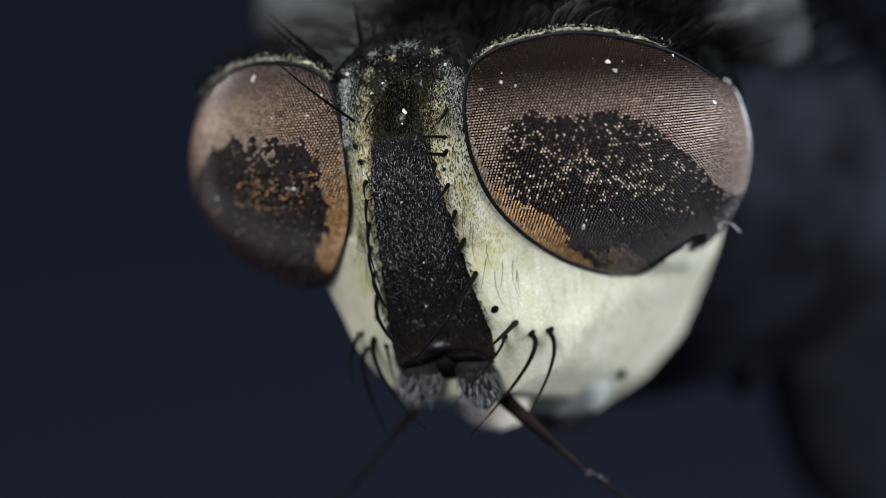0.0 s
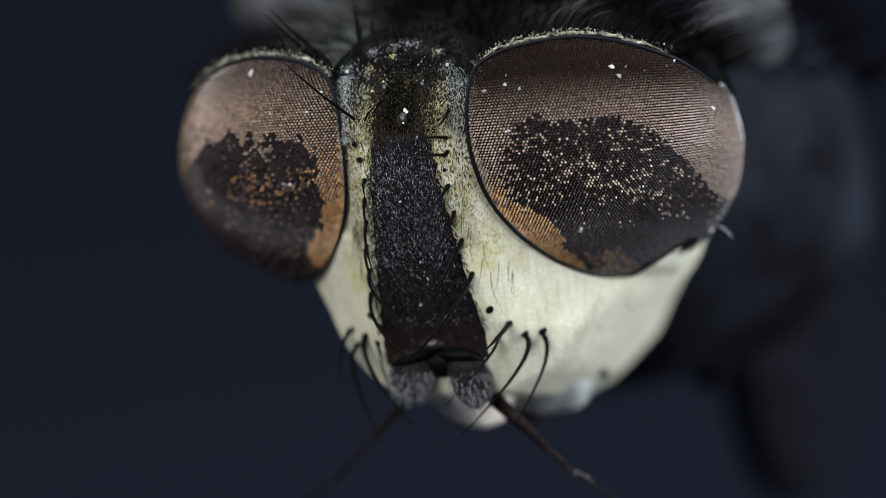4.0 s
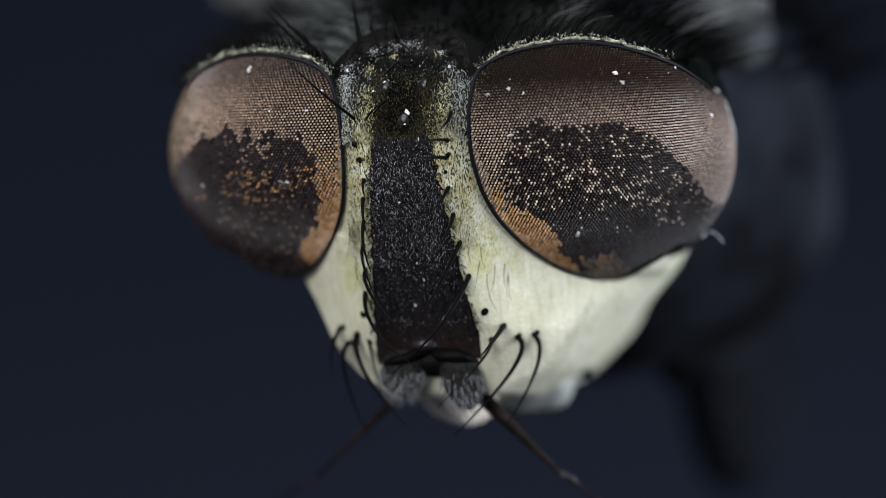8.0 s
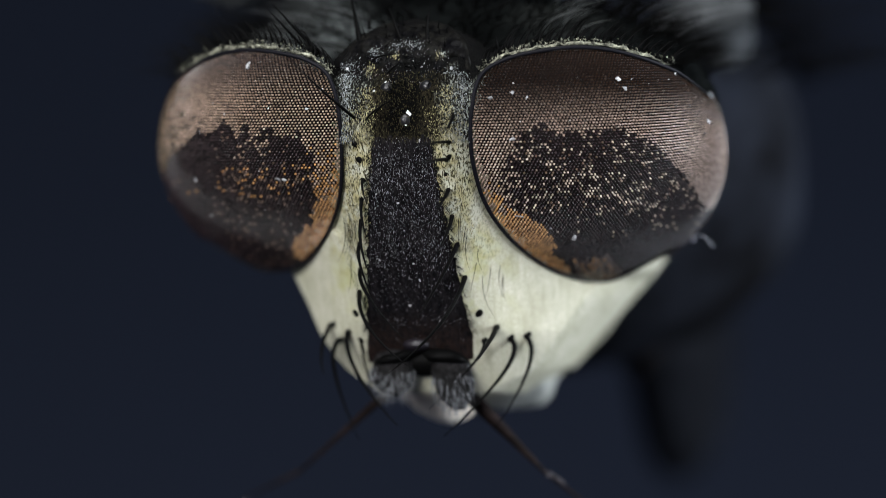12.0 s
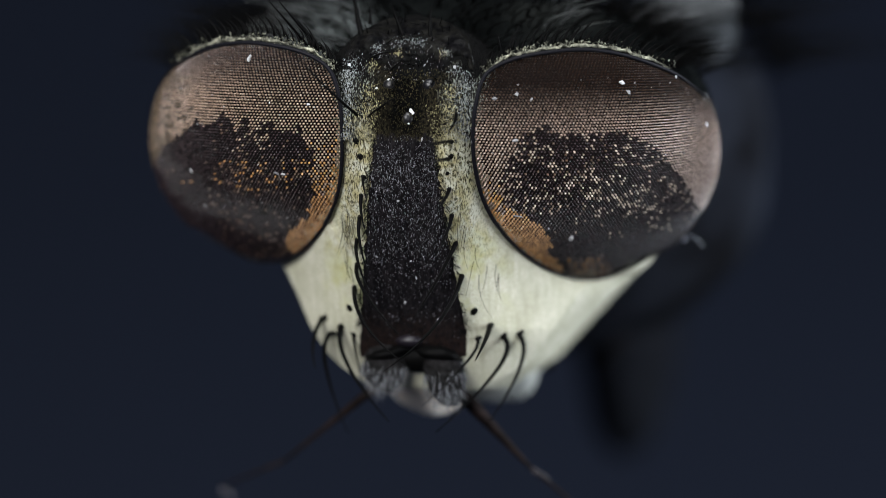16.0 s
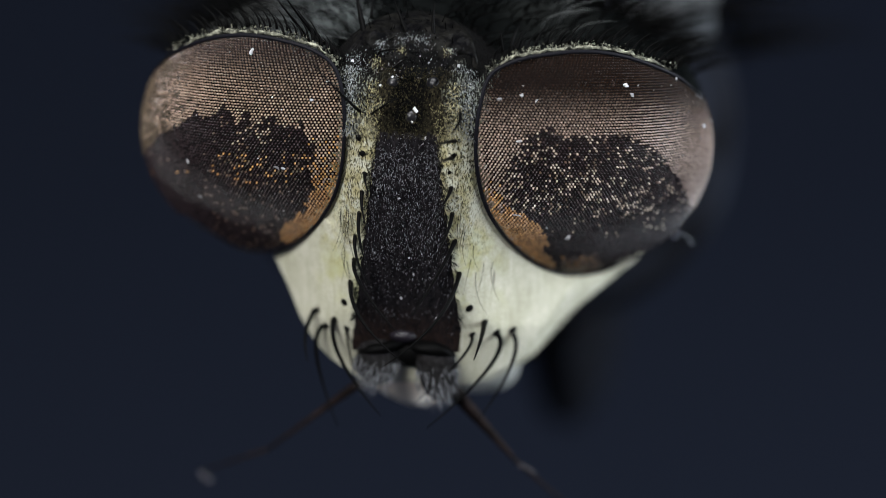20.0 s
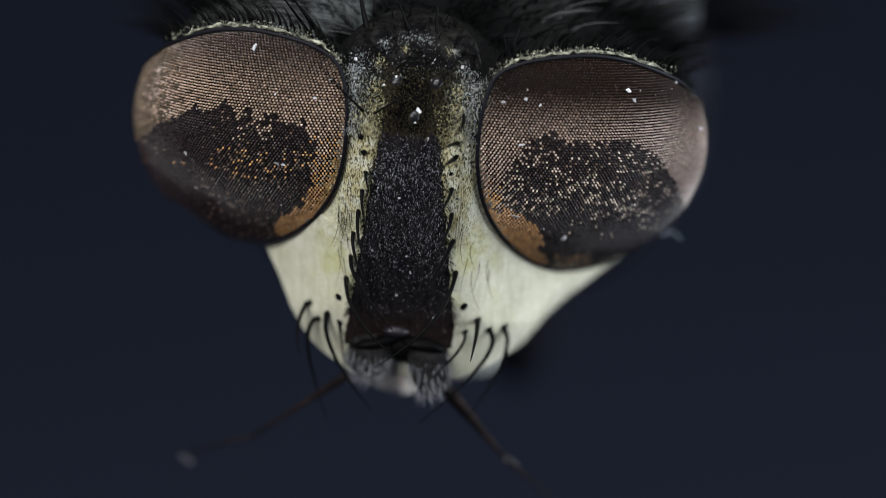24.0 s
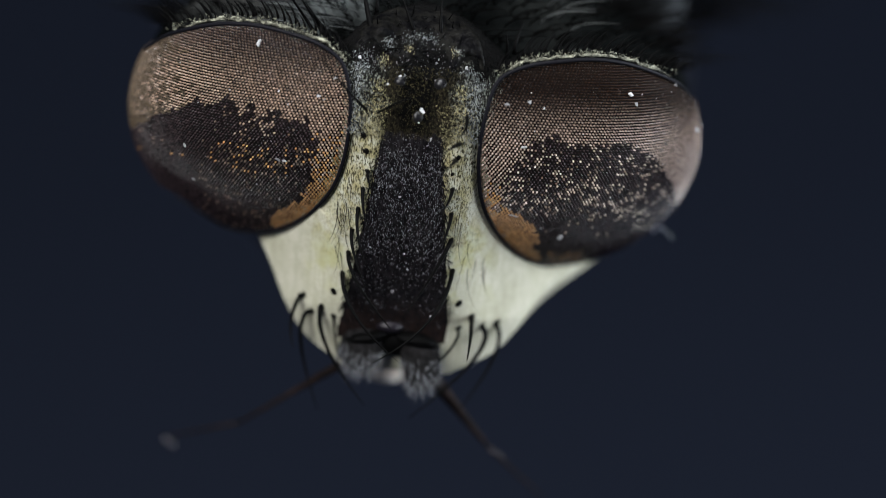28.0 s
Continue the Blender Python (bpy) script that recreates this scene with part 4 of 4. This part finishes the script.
# a white lint fibre on the eye's outer edge
p, g = eye_front(1.80, -0.13)
crumb(mirror_pt(1, p + 0.02 * g), 0.018, g, eyes[1], 1.1, mat=M_LINT)
pts = [mirror_pt(1, p) + Vector((0.15 * u, 0.03 * _m.sin(3 * u) - 0.07 * u * u, -0.06 * u)) for u in (0, 0.2, 0.4, 0.6, 0.8, 1.0)]
v, f_ = tube(pts, [0.0024, 0.002, 0.002, 0.002, 0.002, 0.0016], 6)
raw("lint_fibre", v, f_, [M_LINT], eyes[1], label="curled white lint fibre")

# ---------------- antennae ----------------
for side, tip, end in ((1, (0.77, -1.80, -1.00), (1.25, -2.25, -1.55)), (-1, (-1.05, -1.80, -1.15), (-1.61, -2.03, -1.60))):
    antenna = new("antenna")
    antenna.parent = fly
    tagged(antenna, "grey-haired antenna hanging below the stripe")
    c = Vector((0.215, -1.14, -0.47)) if side > 0 else Vector((-0.215, -1.085, -0.47))
    size = (0.145, 0.225, 0.14) if side > 0 else (0.165, 0.185, 0.14)
    bm = bmesh.new()
    ball(bm, c, size, 28, 20, pose(0, 0, 0, 15, 0, 14 * side))
    for vv in bm.verts:
        vv.co += 0.015 * noise.noise_vector(vv.co * 9)
    part("pedicel", bm, M_GREY, antenna, "grey dusted second segment")
    bm = bmesh.new()
    ball(bm, Vector((0.17 * side - 0.01, -0.985, -0.42)), (0.17, 0.052, 0.11), 24, 14, pose(0, 0, 0, 0, 0, -12 * side))
    for vv in bm.verts:
        vv.co += 0.03 * noise.noise_vector(vv.co * 7)
    part("scape", bm, M_BRISTLE, antenna, "dark brown first segment")
    start = c + Vector((0.07 * side, -0.12, -0.28))
    mid = start.lerp(Vector(tip), 0.55)
    v, f_ = tube([start, start.lerp(mid, 0.5), mid, mid.lerp(Vector(tip), 0.6), Vector(tip)], [0.055, 0.05, 0.036, 0.024, 0.014] if side > 0 else [0.04, 0.03, 0.02, 0.015, 0.011], 12)
    raw("flagellum", v, f_, [M_ANT], antenna, label="brown third segment")
    v, f_ = tube([Vector(tip), Vector(tip).lerp(Vector(end), 0.5), Vector(end)], [0.016, 0.011, 0.006], 8)
    raw("arista", v, f_, [M_ANT], antenna, label="thin brown arista")
    hair = []
    for _ in range(400):
        d = Vector((random.gauss(0, 1), random.gauss(-0.2, 1), abs(random.gauss(0, 1)))).normalized()
        if d.y > lerp(abs(d.x), [0, 1], [-0.1, 0.3]) and random.random() < 0.85:
            continue
        b = c + Vector((d.x * size[0], d.y * size[1] * 0.95, d.z * size[2]))
        hair.append(spine(b, d * 0.35 + Vector((0.1 * side, -1, 0)), random.uniform(0.04, 0.11), 0.0014, (0.05 * side, 0, 0), 4, 3))
    v, f_ = join(hair)
    raw("pubescence", v, f_, [M_PUB], antenna, label="short silvery hairs", kind="stuff")
    blob = Vector(tip) if side > 0 else Vector(end)
    for k in range(5 if side > 0 else 3):
        crumb(blob + Vector((0.03 * k, -0.025 * k + random.gauss(0, 0.012), -0.04 * k)), random.uniform(0.020, 0.030), Vector((0, 0, 1)), antenna, mat=M_TIP)

# proboscis, legs, thorax and abdomen, far out of focus
bm = bmesh.new()
ball(bm, (0.05, -1.0, -2.6), (0.22, 0.42, 0.35), 24, 16)
part("proboscis", bm, M_LEG, fly, "folded dark brown proboscis")
bm = bmesh.new()
ball(bm, (0.15, 0.5, -2.3), (0.75, 0.7, 0.8), 24, 16)
part("neck", bm, M_OCC, fly, "dark neck")
bm = bmesh.new()
ball(bm, (0.15, 0.66, -4.7), (2.15, 1.75, 2.5), 64, 44)
for vv in bm.verts:
    vv.co += 0.10 * noise.noise_vector(vv.co * 0.9)
thorax = part("thorax", bm, M_THORAX, fly, "black thorax with grey dusted bands")
for p in ((1.70, 1.54, -3.0), (-2.0, 2.05, -3.1), (0.85, 2.0, -3.25)):
    bm = bmesh.new()
    ball(bm, p, (0.42, 0.26, 0.40), 24, 16)
    for vv in bm.verts:
        vv.co += 0.15 * noise.noise_vector(vv.co * 3)
    part("humeral_callus", bm, M_FUZZ, thorax, "pale dusted shoulder knob")
for side, knee, foot in ((1, (1.15, -0.62, -4.4), (0.85, -1.05, -4.9)), (-1, (-1.0, -0.6, -4.4), (-0.5, -1.2, -5.0))):
    hip = Vector((0.7 * side + 0.15, -0.3, -4.4))
    leg = new("leg")
    leg.parent = fly
    tagged(leg, "folded dark brown front leg")
    v, f_ = tube([hip, hip.lerp(Vector(knee), 0.5) + Vector((0.12 * side, 0.1, 0.1)), Vector(knee)], [0.30, 0.30, 0.20], 14)
    raw("femur", v, f_, [M_LEG], leg)
    v, f_ = tube([Vector(knee), Vector(knee).lerp(Vector(foot), 0.5), Vector(foot)], [0.19, 0.15, 0.10], 12)
    raw("tibia", v, f_, [M_LEG], leg)
bm = bmesh.new()
ball(bm, (0.82, -0.55, -8.0), (0.48, 1.45, 1.7), 40, 28)
for vv in bm.verts:
    vv.co += 0.08 * noise.noise_vector(vv.co * 1.2)
part("abdomen", bm, M_ABDOMEN, fly, "black abdomen hanging behind the head")

# fine hair cover of the back of the head and the thorax
def fur(centre, radii, count, length, r, lean, test):
    out = []
    while len(out) < count:
        d = Vector((random.gauss(0, 1), random.gauss(0, 1), random.gauss(0, 1))).normalized()
        if not test(d):
            continue
        p = Vector(centre) + Vector((d.x * radii[0], d.y * radii[1], d.z * radii[2])) * 0.99
        n = Vector((d.x / radii[0], d.y / radii[1], d.z / radii[2])).normalized()
        out.append(spine(p, n + Vector(lean), length * random.uniform(0.6, 1.4), r, (0.75 if d.x > 0 else -0.75, -0.30, 0.1), 5, 6))
    return join(out)


v, f_ = fur((0.05, 0.78, -1.35), (1.98, 0.93, 0.95), 900, 0.27, 0.0085, (0, 0.3, 0.3), lambda d: d.y > 0.25 and d.z > -0.5)
raw("hair_cover", v, f_, [M_BRISTLE], occiput, label="dense short black hairs", kind="stuff")
for x0, x1, count in ((-0.50, -0.24, 150), (0.40, 0.55, 20)):
    v, f_ = fur((0.05, 0.78, -1.35), (1.98, 0.93, 0.95), count, 0.34, 0.007, (0, 0.4, 0.5), lambda d: x0 < d.x < x1 and d.y > 0.35 and d.z > 0.1)
    raw("pale_hair_cover", v, f_, [M_WISP], occiput, label="wispy pale hairs", kind="stuff")
v, f_ = fur((0.2, 0.62, -4.7), (2.2, 1.9, 2.6), 700, 0.55, 0.012, (0, 0.2, 0.2), lambda d: d.z > -0.2 and d.y > 0.3)
raw("hair_cover", v, f_, [M_BRISTLE], thorax, label="long black hairs", kind="stuff")


def motions():
    walk(fly, [(t, STAGE @ pose(x * MM, y * MM, z * MM, a, b, c)) for t, x, y, z, a, b, c in TURNING])


motions()
